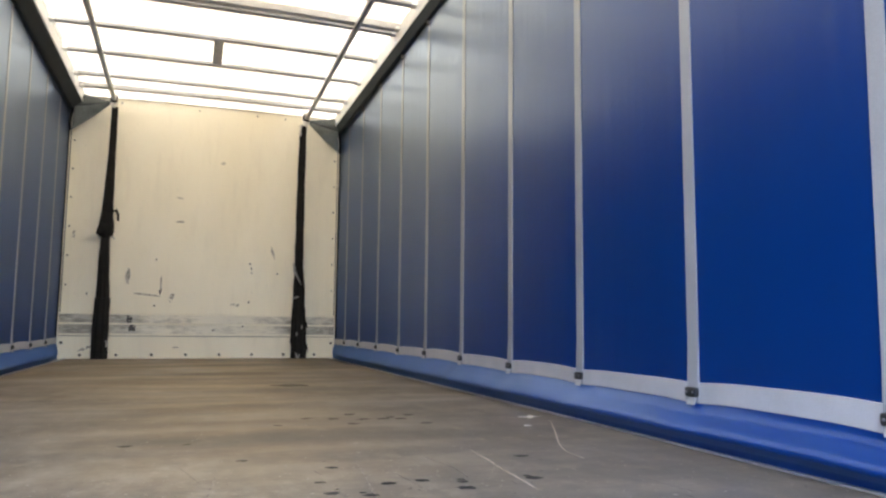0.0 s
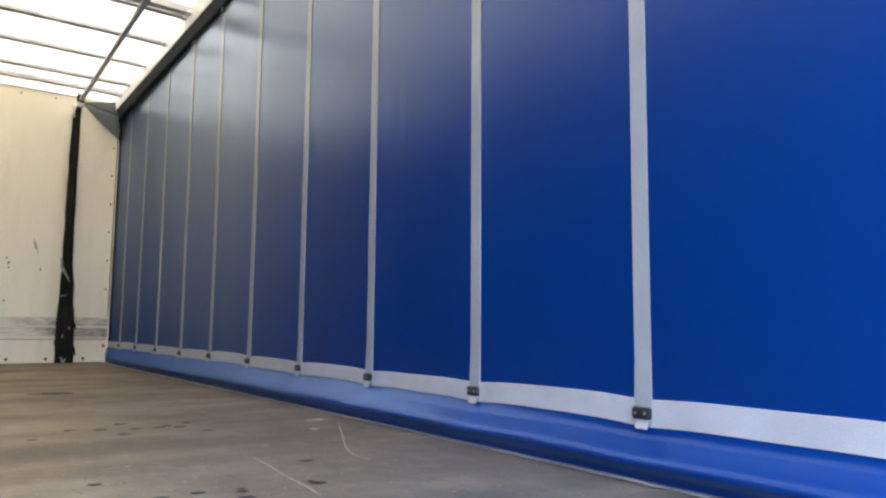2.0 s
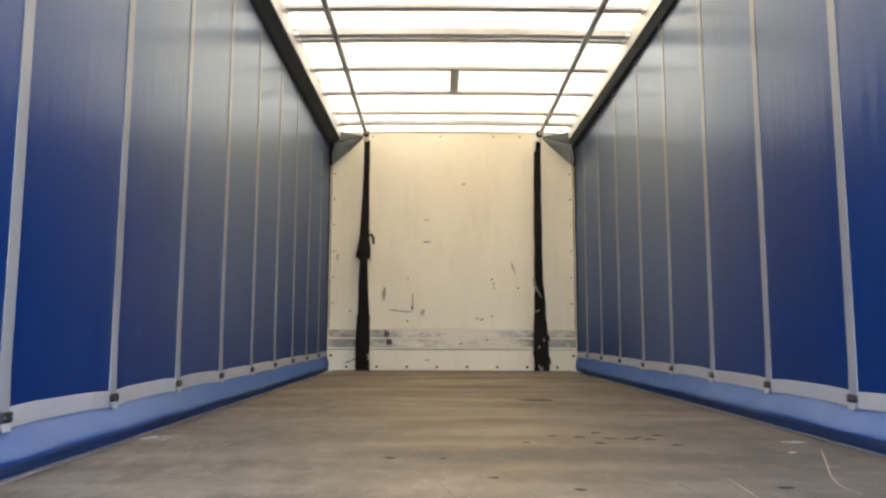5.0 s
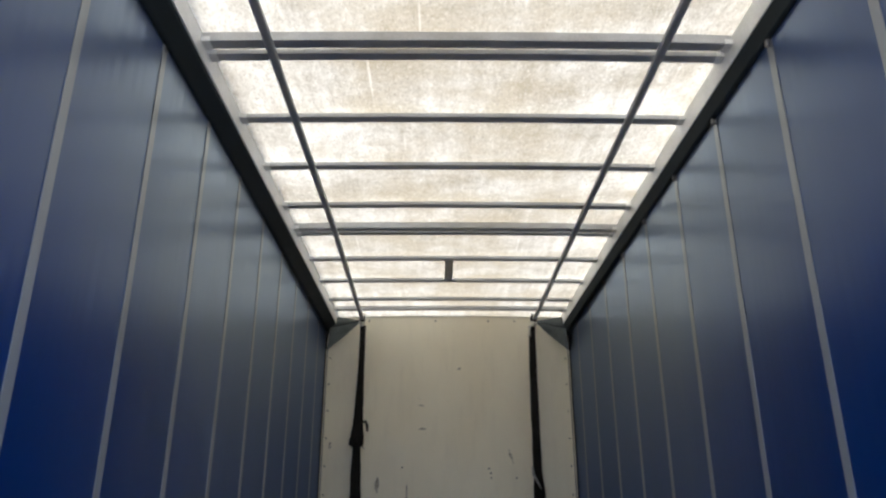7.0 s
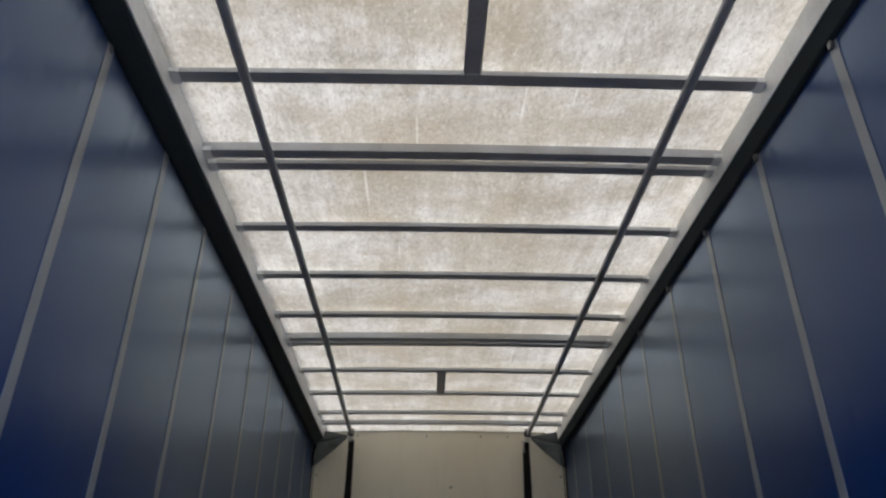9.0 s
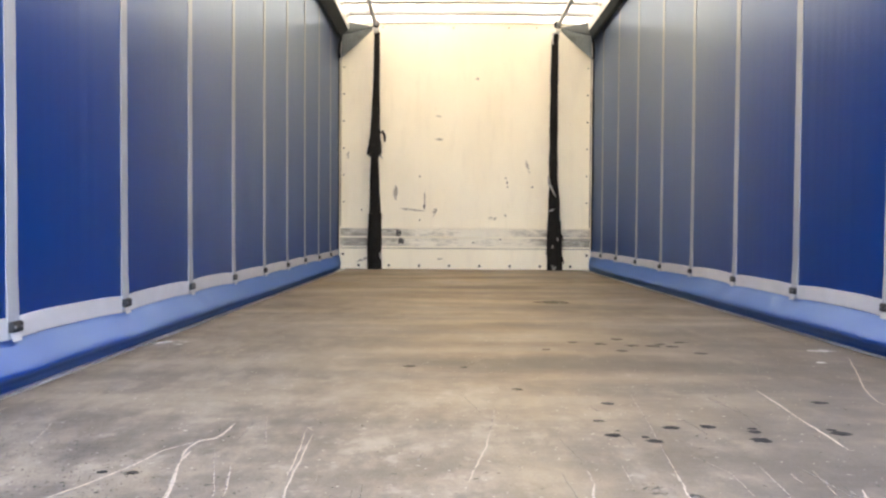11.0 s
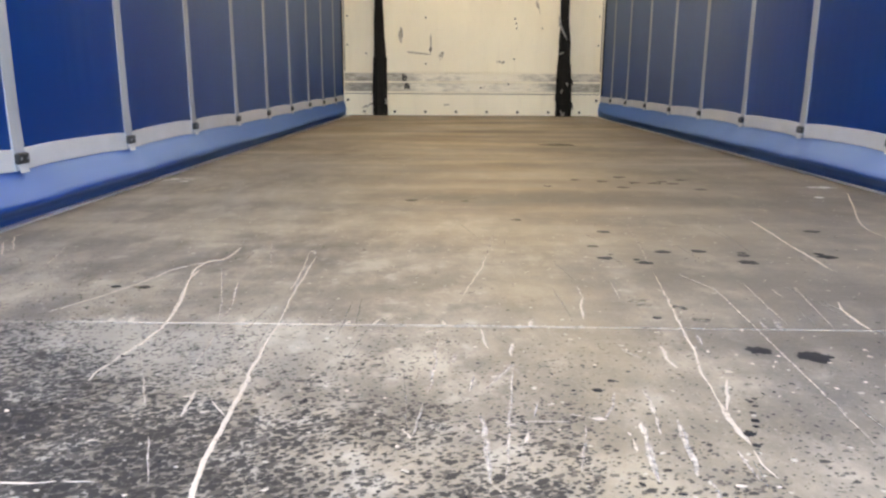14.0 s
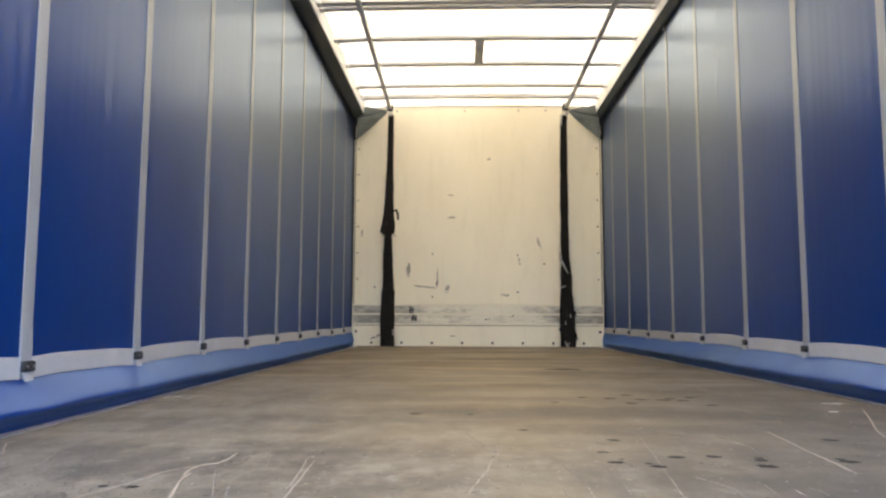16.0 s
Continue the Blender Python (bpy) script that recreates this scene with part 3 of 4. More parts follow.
def near_strap(s, y):
    return min(abs(y - c) for c in STRAPS[s])


def ripple(s, y, z):
    """How far the cloth stands off its plane, inwards."""
    far = smooth_step((z - 0.2) / 0.8)
    v = 0.0009 * (math.sin(2.1 * y + 1.1 * z + s * 1.7) + 0.7 * math.sin(3.7 * y - 0.8 * z + s)) + 0.00022 * (math.sin(9.3 * y + 2.1 * z + s * 2) + math.sin(13.1 * y - 1.3 * z))
    return v * (0.35 + 0.65 * far)


def droop(s, y):
    d = near_strap(s, y)
    return -0.006 * math.exp(-(d / 0.10) ** 2) + 0.0016 * (math.sin(2.9 * y + 2 * s) + math.sin(4.7 * y + s))


# cross-sections of the rolled skirt: a round one, and one that drops steeply before it bulges
ROUND = ((0.000, 0.152), (0.008, 0.1415), (0.017, 0.131), (0.026, 0.1205), (0.035, 0.110), (0.044, 0.0995), (0.053, 0.0885), (0.062, 0.0765), (0.068, 0.064), (0.065, 0.053), (0.055, 0.043), (0.040, 0.029), (0.027, 0.002))
STEEP = ((0.000, 0.152), (0.002, 0.142), (0.005, 0.132), (0.011, 0.122), (0.022, 0.113), (0.036, 0.104), (0.051, 0.094), (0.066, 0.082), (0.075, 0.068), (0.073, 0.056), (0.061, 0.045), (0.043, 0.029), (0.027, 0.002))


def rounded(points, steps=4):
    """The same outline with smooth points in between."""
    out = []
    n = len(points)
    for i in range(n - 1):
        p = [Vector(points[max(0, min(n - 1, j))]) for j in (i - 1, i, i + 1, i + 2)]
        for k in range(steps):
            t = k / steps
            out.append(0.5 * (2 * p[1] + (p[2] - p[0]) * t + (2 * p[0] - 5 * p[1] + 4 * p[2] - p[3]) * t * t + (3 * p[1] - p[0] - 3 * p[2] + p[3]) * t ** 3))
    return out + [Vector(points[-1])]


ROUND, STEEP = rounded(ROUND), rounded(STEEP)


def build_curtain(s):
    thing = tagged(holder("side_curtain", s * SIDE, 0, 0.0), "royal blue vinyl side curtain with grey webbing straps", "curtain", "side curtains")
    inv = Matrix.Translation((-s * SIDE, 0, 0))

    def add(name, bm, m, label="", smooth=True, toward=None):
        bm.transform(inv)
        return part(name, bm, m, thing, label, smooth, toward)

    def face(y, z):
        return SIDE + flare(y) - ripple(s, y, z)

    ys = np.linspace(REAR, FRONT + 0.003, 320)
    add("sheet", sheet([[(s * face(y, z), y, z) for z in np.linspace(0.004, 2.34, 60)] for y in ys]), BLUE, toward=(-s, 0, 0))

    def skirt_at(y, k):
        """The point of the skirt's outline number k: its distance from the middle of the deck, and its height."""
        q, r = ROUND[k], STEEP[k]
        steep = smooth_step((2.6 - y) / 1.6) * (1.0 if s > 0 else 0.0)
        swell = 0.035 * (math.sin(1.3 * y + s) + math.sin(2.3 * y + 2 * s))
        end = smooth_step((FRONT - 0.02 - y) / 0.9)
        u, z = q[0] + (r[0] - q[0]) * steep, q[1] + (r[1] - q[1]) * steep
        f = k / (len(ROUND) - 1)
        off = u * (0.15 + 0.85 * end) + swell * 0.014 * math.sin(math.pi * f) * end + flare(y) * smooth_step(f * 1.6) * (0.35 + 0.65 * end)
        top = hem_mid(s, y) - 0.0285 + droop(s, y)
        return SIDE + flare(y) - 0.002 - off, max(z * top / 0.152, 0.003)

    rows = []
    for y in ys:
        rows.append([(s * x, y, z) for x, z in (skirt_at(y, k) for k in range(len(ROUND)))])
    add("bottom_skirt", sheet(rows), SKIRT, "glossy blue skirt rolled in against the deck edge", toward=(-s, 0, 0))
    rows = []
    for y in np.arange(REAR, FRONT - 0.01, 0.02):
        mid = hem_mid(s, y) + droop(s, y)
        base = face(y, 0.17)
        lo, hi = mid - 0.0265, mid + 0.0265 + (0.008 * smooth_step((2.4 - y) / 1.4) if s > 0 else 0.0)
        rows.append([(s * (base - 0.001), y, lo - 0.001), (s * (base - 0.0045), y, lo), (s * (base - 0.0045), y, hi), (s * (base - 0.001), y, hi + 0.001)])
    add("hem_band", sheet(rows), HEM, "pale grey webbing band along the bottom", False, (-s, 0, 0))
    shell = mesh_of("buckle", block((-0.011, -0.025, -0.0140), (0.004, 0.025, 0.0140), 0.0068), BUCKLE, True)
    stud = disc(0.0040, 0.003, 10)
    stud.transform(Matrix.Rotation(radians(-90), 4, "Z"))
    stud = mesh_of("rivet", stud, DULL, True)
    for c in STRAPS[s]:
        if c > FRONT - 0.1 or c < REAR + 0.1:
            continue
        w = 0.0235
        mid = hem_mid(s, c) + droop(s, c)
        rings = []
        for z in np.linspace(mid - 0.026, 2.292, 30):
            base = face(c, z)
            lean = 0.004 * noise.noise((s, c * 3, z * 0.9))
            t0, t1 = base - 0.0008, base - (0.0065 if z < 0.25 else 0.0035)
            rings.append([(s * t0, c - w + lean, z), (s * t1, c - w + lean, z), (s * t1, c + w + lean, z), (s * t0, c + w + lean, z)])
        add("strap", loft(rings), WEBBING, smooth=False)
        # the cut end of the strap, hanging out below its buckle
        rings = []
        for k, z in enumerate(np.linspace(mid - 0.008, mid - 0.031, 5)):
            x = face(c, z) - 0.008 - 0.0016 * k
            rings.append([(s * x, c - w * 0.75, z), (s * (x - 0.0025), c - w * 0.75, z), (s * (x - 0.0025), c + w * 0.75, z), (s * x, c + w * 0.75, z)])
        add("strap_tail", loft(rings), HEM, "pale cut strap end", False)
        b = part("buckle", shell, None, thing)
        b.matrix_basis = Matrix.Translation((s * (flare(c) - 0.0075), c, mid + 0.004)) @ (Matrix.Diagonal((s, 1, 1, 1)))
        for dy in (-0.0135, 0.0135):
            r = part("rivet", stud, None, b)
            r.location = (-0.0105, dy, 0)
        clip = part("clip", block((-0.012, -0.012, -0.018), (0.0, 0.012, 0.018), 0.003), DULL, thing)
        clip.location = (s * (flare(c) - 0.006), c, 2.285)
    # a dark strip along the front edge, a little wavy
    rings = []
    for z in np.linspace(0.21, 2.12, 40):
        y, x = FRONT - 0.075 + 0.010 * noise.noise((s * 5, z * 2.3, 1)), face(FRONT - 0.07, z) - 0.002
        rings.append([(s * x, y - 0.009, z), (s * (x - 0.010), y - 0.006, z), (s * (x - 0.010), y + 0.006, z), (s * x, y + 0.009, z)])
    add("front_strip", loft(rings), BLACK, "thin black strip along the front edge")
    return thing


build_curtain(-1)
build_curtain(1)

# ---- corner gussets and hanging straps ----
def build_gusset(s):
    g = tagged(holder("corner_gusset", s * 1.05, 7.45, 2.13), "grey tarpaulin gusset folded in the roof corner", "gusset", "corner gussets")
    inv = Matrix.Translation((-s * 1.05, -7.45, -2.13))

    def fold(name, a0, a1, material, lift, label=""):
        """One fold of the cone that hangs between the rail's end and the corner."""
        apex = Vector((s * 0.905, 7.43, 2.412))
        shells = []
        for off in (0.0, 0.006):
            rows = []
            for t in np.linspace(a0, a1, 9):
                rim = Vector((s * (1.205 + 0.045 * t * t + off), 7.375 - 0.060 * math.sin(math.pi * min(t * 1.15, 1.0)) + 0.07 * t ** 3 + lift + off, 2.445 - 0.335 * t))
                rows.append([inv @ (apex.lerp(rim, u) + Vector((0, 0, -0.012 * math.sin(math.pi * u) * t + 0.004 * noise.noise((s * 3, t * 4, u * 5))))) for u in np.linspace(0.03, 1, 10)])
            shells.append(rows)
        bm = bmesh.new()
        grids = [[[bm.verts.new(p) for p in row] for row in rows] for rows in shells]
        for grid in grids:
            for a, b in zip(grid, grid[1:]):
                for i in range(len(a) - 1):
                    bm.faces.new((a[i], a[i + 1], b[i + 1], b[i]))
        front, back = grids
        rim = [r[0] for r in front] + front[-1][1:] + [r[-1] for r in front[-2::-1]] + front[0][-2:0:-1]
        mate = [r[0] for r in back] + back[-1][1:] + [r[-1] for r in back[-2::-1]] + back[0][-2:0:-1]
        for i in range(len(rim)):
            k = (i + 1) % len(rim)
            bm.faces.new((rim[i], rim[k], mate[k], mate[i]))
        return part(name, bm, material, g, label, True)

    fold("upper_fold", 0.0, 0.42, GUSSET_SHADED, -0.004, "upper fold in the shaded copy of the tarpaulin")
    fold("lower_fold", 0.38, 1.0, GUSSET, 0.004)
    rings = []
    path = ((1.215, 7.36, 2.43), (1.232, 7.37, 2.36), (1.250, 7.39, 2.27), (1.262, 7.41, 2.18), (1.262, 7.43, 2.105))
    for x, y, z in path:
        rings.append([inv @ Vector((s * (x + 0.012 * math.cos(a * math.tau / 8)), y + 0.012 * math.sin(a * math.tau / 8), z)) for a in range(8)])
    part("edge_bead", loft(rings), BLACK, g, smooth=True)
    return g


def build_hinge(s):
    h = tagged(holder("roller_hinge", s * 0.897, 7.40, 2.425), "small dark roller hinge tied with white cord", "hinge", "roller hinges")
    bm = bmesh.new()
    bmesh.ops.create_cone(bm, cap_ends=True, segments=14, radius1=0.034, radius2=0.034, depth=0.06, matrix=Matrix.Rotation(radians(90), 4, "Y"))
    bmesh.ops.bevel(bm, geom=bm.edges[:], offset=0.004, segments=2, affect="EDGES")
    part("roller", bm, BLACK, h)
    part("bracket", block((-0.022, -0.01, -0.055), (0.022, 0.06, 0.04), 0.005), BOLT, h)
    for k, (dz, r) in enumerate(((0.040, 0.022), (-0.044, 0.026), (-0.062, 0.022))):
        rings = []
        for i in range(19):
            a = i * math.tau / 18
            c = Vector((r * math.cos(a), 0.8 * r * math.sin(a) - 0.008, dz + 0.008 * math.sin(a * 2 + k)))
            d = Vector((math.cos(a), math.sin(a), 0))
            rings.append([c + d * 0.011 * math.cos(q * math.tau / 6) + Vector((0, 0, 0.011 * math.sin(q * math.tau / 6))) for q in range(6)])
        part("cord", loft(rings, False), CORD, h, smooth=True)
    return h


def bundle(sections, seed, folds=3, n=28):
    """A hanging bundle of webbing: (x, y, z, half width, half depth) from top to foot."""
    rings = []
    zs = [q[2] for q in sections]
    for z in np.linspace(zs[0], zs[-1], 44):
        k = max(i for i in range(len(zs) - 1) if z <= zs[i] + 1e-6)
        a, b = sections[k], sections[k + 1]
        f = (a[2] - z) / (a[2] - b[2])
        x, y, _, hw, hd = [a[i] + (b[i] - a[i]) * f for i in range(5)]
        ring = []
        for i in range(n):
            t = i * math.tau / n
            cx, cy = math.cos(t), math.sin(t)
            w = 1 + 0.10 * noise.noise((seed, cx * 2, z * 6)) + 0.13 * math.sin(folds * t * 2 + z * 3 + seed) * min(1, hw / 0.05)
            ring.append((x + hw * math.copysign(abs(cx) ** 0.7, cx) * w, y + hd * math.copysign(abs(cy) ** 0.7, cy) * (0.85 + 0.25 * math.sin(folds * 3 * cx + seed)), z))
        rings.append(ring)
    return loft(rings)


def ribbon_flap(points, width, thick=0.006, twist=0.3):
    rings = []
    for k, p in enumerate(points):
        p = Vector(p)
        q = Vector(points[min(k + 1, len(points) - 1)]) - Vector(points[max(k - 1, 0)])
        a = Vector((math.cos(twist * k), math.sin(twist * k), 0))
        a = (a - q.normalized() * a.dot(q.normalized())).normalized()
        b = q.normalized().cross(a)
        w = width[k] / 2
        rings.append([p + a * w + b * thick / 2, p - a * w + b * thick / 2, p - a * w - b * thick / 2, p + a * w - b * thick / 2])
    return loft(rings)


left = tagged(holder("hanging_strap", -0.9, 7.45, 0.0), "black webbing tie strap knotted halfway, hanging to the deck", "tie strap", "tie straps")
off = Matrix.Translation((0.9, -7.45, 0))


def hang(name, bm, m, thing, shift, label=""):
    bm.transform(shift)
    return part(name, bm, m, thing, label, True)


hang("webbing", bundle([(-0.889, 7.43, 2.36, 0.027, 0.012), (-0.893, 7.44, 1.9, 0.030, 0.014), (-0.900, 7.44, 1.55, 0.040, 0.02), (-0.905, 7.44, 1.28, 0.050, 0.03)], 1.0), STRAP, left, off)
hang("knot", bundle([(-0.905, 7.43, 1.34, 0.045, 0.03), (-0.902, 7.43, 1.25, 0.058, 0.045), (-0.906, 7.43, 1.17, 0.064, 0.045), (-0.906, 7.43, 1.125, 0.055, 0.03)], 2.0), STRAP, left, off, "bulky black knot")
hang("flap", ribbon_flap([(-0.925, 7.38, 1.25), (-0.945, 7.37, 1.19), (-0.962, 7.37, 1.135)], (0.05, 0.06, 0.045)), STRAP, left, off)
hang("loose_end", ribbon_flap([(-0.855, 7.39, 1.36), (-0.825, 7.37, 1.375), (-0.805, 7.37, 1.33), (-0.802, 7.37, 1.27)], (0.03, 0.026, 0.026, 0.02)), STRAP, left, off)
hang("lower_webbing", bundle([(-0.908, 7.44, 1.14, 0.034, 0.02), (-0.908, 7.45, 0.80, 0.048, 0.025), (-0.900, 7.45, 0.52, 0.055, 0.03)], 3.0), STRAP, left, off)
hang("foot", bundle([(-0.900, 7.445, 0.56, 0.060, 0.035), (-0.905, 7.44, 0.40, 0.066, 0.04), (-0.906, 7.44, 0.12, 0.067, 0.04), (-0.904, 7.44, 0.004, 0.070, 0.045)], 4.0), STRAP, left, off)
hang("frayed_tag", ribbon_flap([(-0.85, 7.395, 0.17), (-0.838, 7.39, 0.14), (-0.842, 7.39, 0.11)], (0.012, 0.02, 0.012)), FRAY, left, off)
hang("frayed_tag", ribbon_flap([(-0.86, 7.40, 1.13), (-0.84, 7.39, 1.12), (-0.825, 7.39, 1.105)], (0.012, 0.014, 0.01)), FRAY, left, off)

right = tagged(holder("hanging_strap", 0.9, 7.45, 0.0), "black webbing tie strap with frayed grey end, hanging down", "tie strap", "tie straps")
off = Matrix.Translation((-0.9, -7.45, 0))
hang("webbing", bundle([(0.880, 7.43, 2.36, 0.034, 0.012), (0.876, 7.44, 1.9, 0.037, 0.014), (0.876, 7.44, 1.3, 0.037, 0.016), (0.878, 7.44, 0.85, 0.040, 0.02)], 5.0), STRAP, right, off)
hang("lower_webbing", bundle([(0.880, 7.44, 0.92, 0.036, 0.02), (0.888, 7.445, 0.70, 0.050, 0.026), (0.888, 7.445, 0.45, 0.056, 0.03)], 6.0), STRAP, right, off)
hang("foot", bundle([(0.890, 7.445, 0.50, 0.060, 0.035), (0.893, 7.44, 0.32, 0.066, 0.04), (0.896, 7.44, 0.12, 0.069, 0.04), (0.898, 7.44, 0.004, 0.071, 0.045)], 7.0), STRAP, right, off)
for k, (x, z, dx, dz) in enumerate(((0.835, 0.40, -0.022, -0.05), (0.828, 0.22, -0.020, -0.06), (0.955, 0.36, 0.018, -0.06), (0.845, 0.66, -0.016, -0.04), (0.965, 0.14, 0.016, -0.07))):
    hang("loose_thread", ribbon_flap([(x, 7.40, z), (x + dx * 0.7, 7.395, z + dz * 0.5), (x + dx, 7.395, z + dz)], (0.022, 0.014, 0.006)), STRAP, right, off)
hang("frayed_end", ribbon_flap([(0.822, 7.385, 0.94), (0.830, 7.38, 0.86), (0.862, 7.385, 0.80), (0.900, 7.39, 0.73)], (0.014, 0.026, 0.022, 0.008)), FRAY, right, off, "frayed grey webbing end")
hang("frayed_tag", ribbon_flap([(0.825, 7.40, 0.59), (0.85, 7.385, 0.60), (0.875, 7.385, 0.61)], (0.010, 0.016, 0.012)), FRAY, right, off)

for k, (x, z, dx) in enumerate(((0.862, 0.060, 0.010), (0.905, 0.045, -0.008), (0.880, 0.030, 0.006), (0.915, 0.33, 0.004), (0.872, 0.26, -0.004))):
    hang("frayed_tag", ribbon_flap([(x, 7.392, z), (x + dx, 7.386, z - 0.018), (x + dx * 1.5, 7.388, z - 0.036 if z > 0.1 else 0.004)], (0.008, 0.012, 0.006)), FRAY, right, off)
hang("cord_end", ribbon_flap([(0.868, 7.39, 2.36), (0.848, 7.38, 2.33), (0.845, 7.38, 2.28), (0.850, 7.385, 2.24)], (0.016, 0.016, 0.014, 0.010), 0.010), CORD, right, off, "loose white cord end")

for s in (-1, 1):
    build_gusset(s)
    build_hinge(s)

# ---- marks on the deck ----
def gouge(points, width, seed, material=BARE, height=0.0009):
    """A ragged splintered scratch with pale bare wood."""
    rnd = random.Random(seed)
    pts = [Vector((x, y, 0)) for x, y in points]
    line = []
    for a, b in zip(pts, pts[1:]):
        n = max(2, int((b - a).length / 0.007))
        line += [a.lerp(b, i / n) for i in range(n)]
    line.append(pts[-1])
    bm = bmesh.new()
    last = None
    for k, p in enumerate(line):
        d = (line[min(k + 1, len(line) - 1)] - line[max(k - 1, 0)]).normalized()
        side = Vector((-d.y, d.x, 0))
        taper = min(1.0, 0.25 + 4.0 * min(k, len(line) - 1 - k) / len(line))
        p = p + side * 0.0022 * noise.noise((seed * 3.3, k * 0.21, 0))
        l, r = (width * 0.50 * taper * (0.85 + 0.7 * noise.noise((seed * 2.1 + j, k * 0.6, 4)) + rnd.uniform(-0.2, 0.2)) for j in range(2))
        now = [bm.verts.new(p + side * l), bm.verts.new(p + Vector((0, 0, height))), bm.verts.new(p - side * r)]
        for v in (now[0], now[2]):
            v.co.z = 0.0003
        if last and rnd.random() > 0.01:
            bm.faces.new((last[0], last[1], now[1], now[0]))
            bm.faces.new((last[1], last[2], now[2], now[1]))
        last = now
    return part("scratch", bm, material, floor)


def spill(x, y, r, seed, material=OIL, ragged=0.22, squash=1.0):
    rnd = random.Random(seed)
    bm = bmesh.new()
    n = 26
    mid = bm.verts.new((x, y, 0.0012))
    ring = []
    for i in range(n):
        a = i * math.tau / n
        q = r * (1 + ragged * (noise.noise((seed * 1.7, math.cos(a) * 2.2, math.sin(a) * 2.2)) * 1.6 + rnd.uniform(-0.4, 0.4)))
        ring.append(bm.verts.new((x + q * math.cos(a), y + q * squash * math.sin(a), 0.0005)))
    for i in range(n):
        bm.faces.new((mid, ring[i], ring[(i + 1) % n]))
    return part("stain", bm, material, floor)


# the forked gouge near the corner, and its long branch
gouge(((-0.583, 0.872), (-0.588, 0.899), (-0.583, 0.935), (-0.578, 0.977), (-0.572, 1.024), (-0.573, 1.067), (-0.577, 1.117), (-0.594, 1.200), (-0.625, 1.325), (-0.634, 1.377)), 0.0066, 20)
gouge(((-0.577, 1.117), (-0.590, 1.190), (-0.615, 1.290)), 0.0060, 120)
gouge(((-0.625, 1.325), (-0.627, 1.363), (-0.629, 1.395)), 0.0050, 21)
gouge(((-0.635, 1.362), (-0.640, 1.413), (-0.635, 1.461), (-0.607, 1.475)), 0.0050, 22)
gouge(((-0.771, 1.136), (-0.750, 1.178), (-0.722, 1.241), (-0.697, 1.311), (-0.679, 1.396), (-0.663, 1.420), (-0.636, 1.449)), 0.0052, 23)
gouge(((-0.636, 1.449), (-0.610, 1.475), (-0.604, 1.518), (-0.605, 1.582)), 0.0058, 24)
# the long straight gouge with a forked tip
gouge(((-0.356, 0.474), (-0.372, 0.604), (-0.383, 0.684), (-0.389, 0.736), (-0.391, 0.778), (-0.394, 0.831), (-0.400, 0.900), (-0.406, 0.976), (-0.408, 1.042), (-0.409, 1.096)), 0.0064, 25)
gouge(((-0.409, 1.080), (-0.414, 1.162), (-0.419, 1.215), (-0.423, 1.288), (-0.427, 1.389), (-0.432, 1.498)), 0.0044, 26)
gouge(((-0.429, 1.257), (-0.433, 1.336), (-0.441, 1.433), (-0.452, 1.540)), 0.0034, 27)
gouge(((-0.454, 1.559), (-0.437, 1.533)), 0.0040, 28)
# light scratches beside them
for k, (line, w) in enumerate((
        (((-0.592, 1.409), (-0.525, 1.195), (-0.502, 1.109)), 0.0030), (((-0.535, 1.313), (-0.513, 1.223), (-0.504, 1.170)), 0.0050), (((-0.503, 1.167), (-0.499, 1.126), (-0.502, 1.098)), 0.0050),
        (((-0.555, 1.640), (-0.503, 1.421)), 0.0034), (((-0.485, 1.045), (-0.481, 0.987), (-0.477, 0.935), (-0.475, 0.904)), 0.0030), (((-0.526, 0.894), (-0.489, 0.814)), 0.0028),
        (((-0.459, 0.748), (-0.420, 0.652)), 0.0024), (((-0.499, 0.658), (-0.471, 0.659)), 0.0030), (((-0.975, 1.574), (-0.926, 1.397)), 0.0036))):
    gouge(line, w, 60 + k, FAINT)
gouge(((-0.448, 0.855), (-0.444, 0.817), (-0.441, 0.787)), 0.0046, 70)
gouge(((-0.422, 0.830), (-0.395, 0.789)), 0.0026, 71)
gouge(((-0.579, 0.654), (-0.550, 0.655), (-0.522, 0.655), (-0.504, 0.658)), 0.0040, 72)
gouge(((-1.133, 1.614), (-1.061, 1.491)), 0.0050, 73)
gouge(((-1.141, 1.700), (-1.142, 1.667), (-1.064, 1.536)), 0.0040, 74)
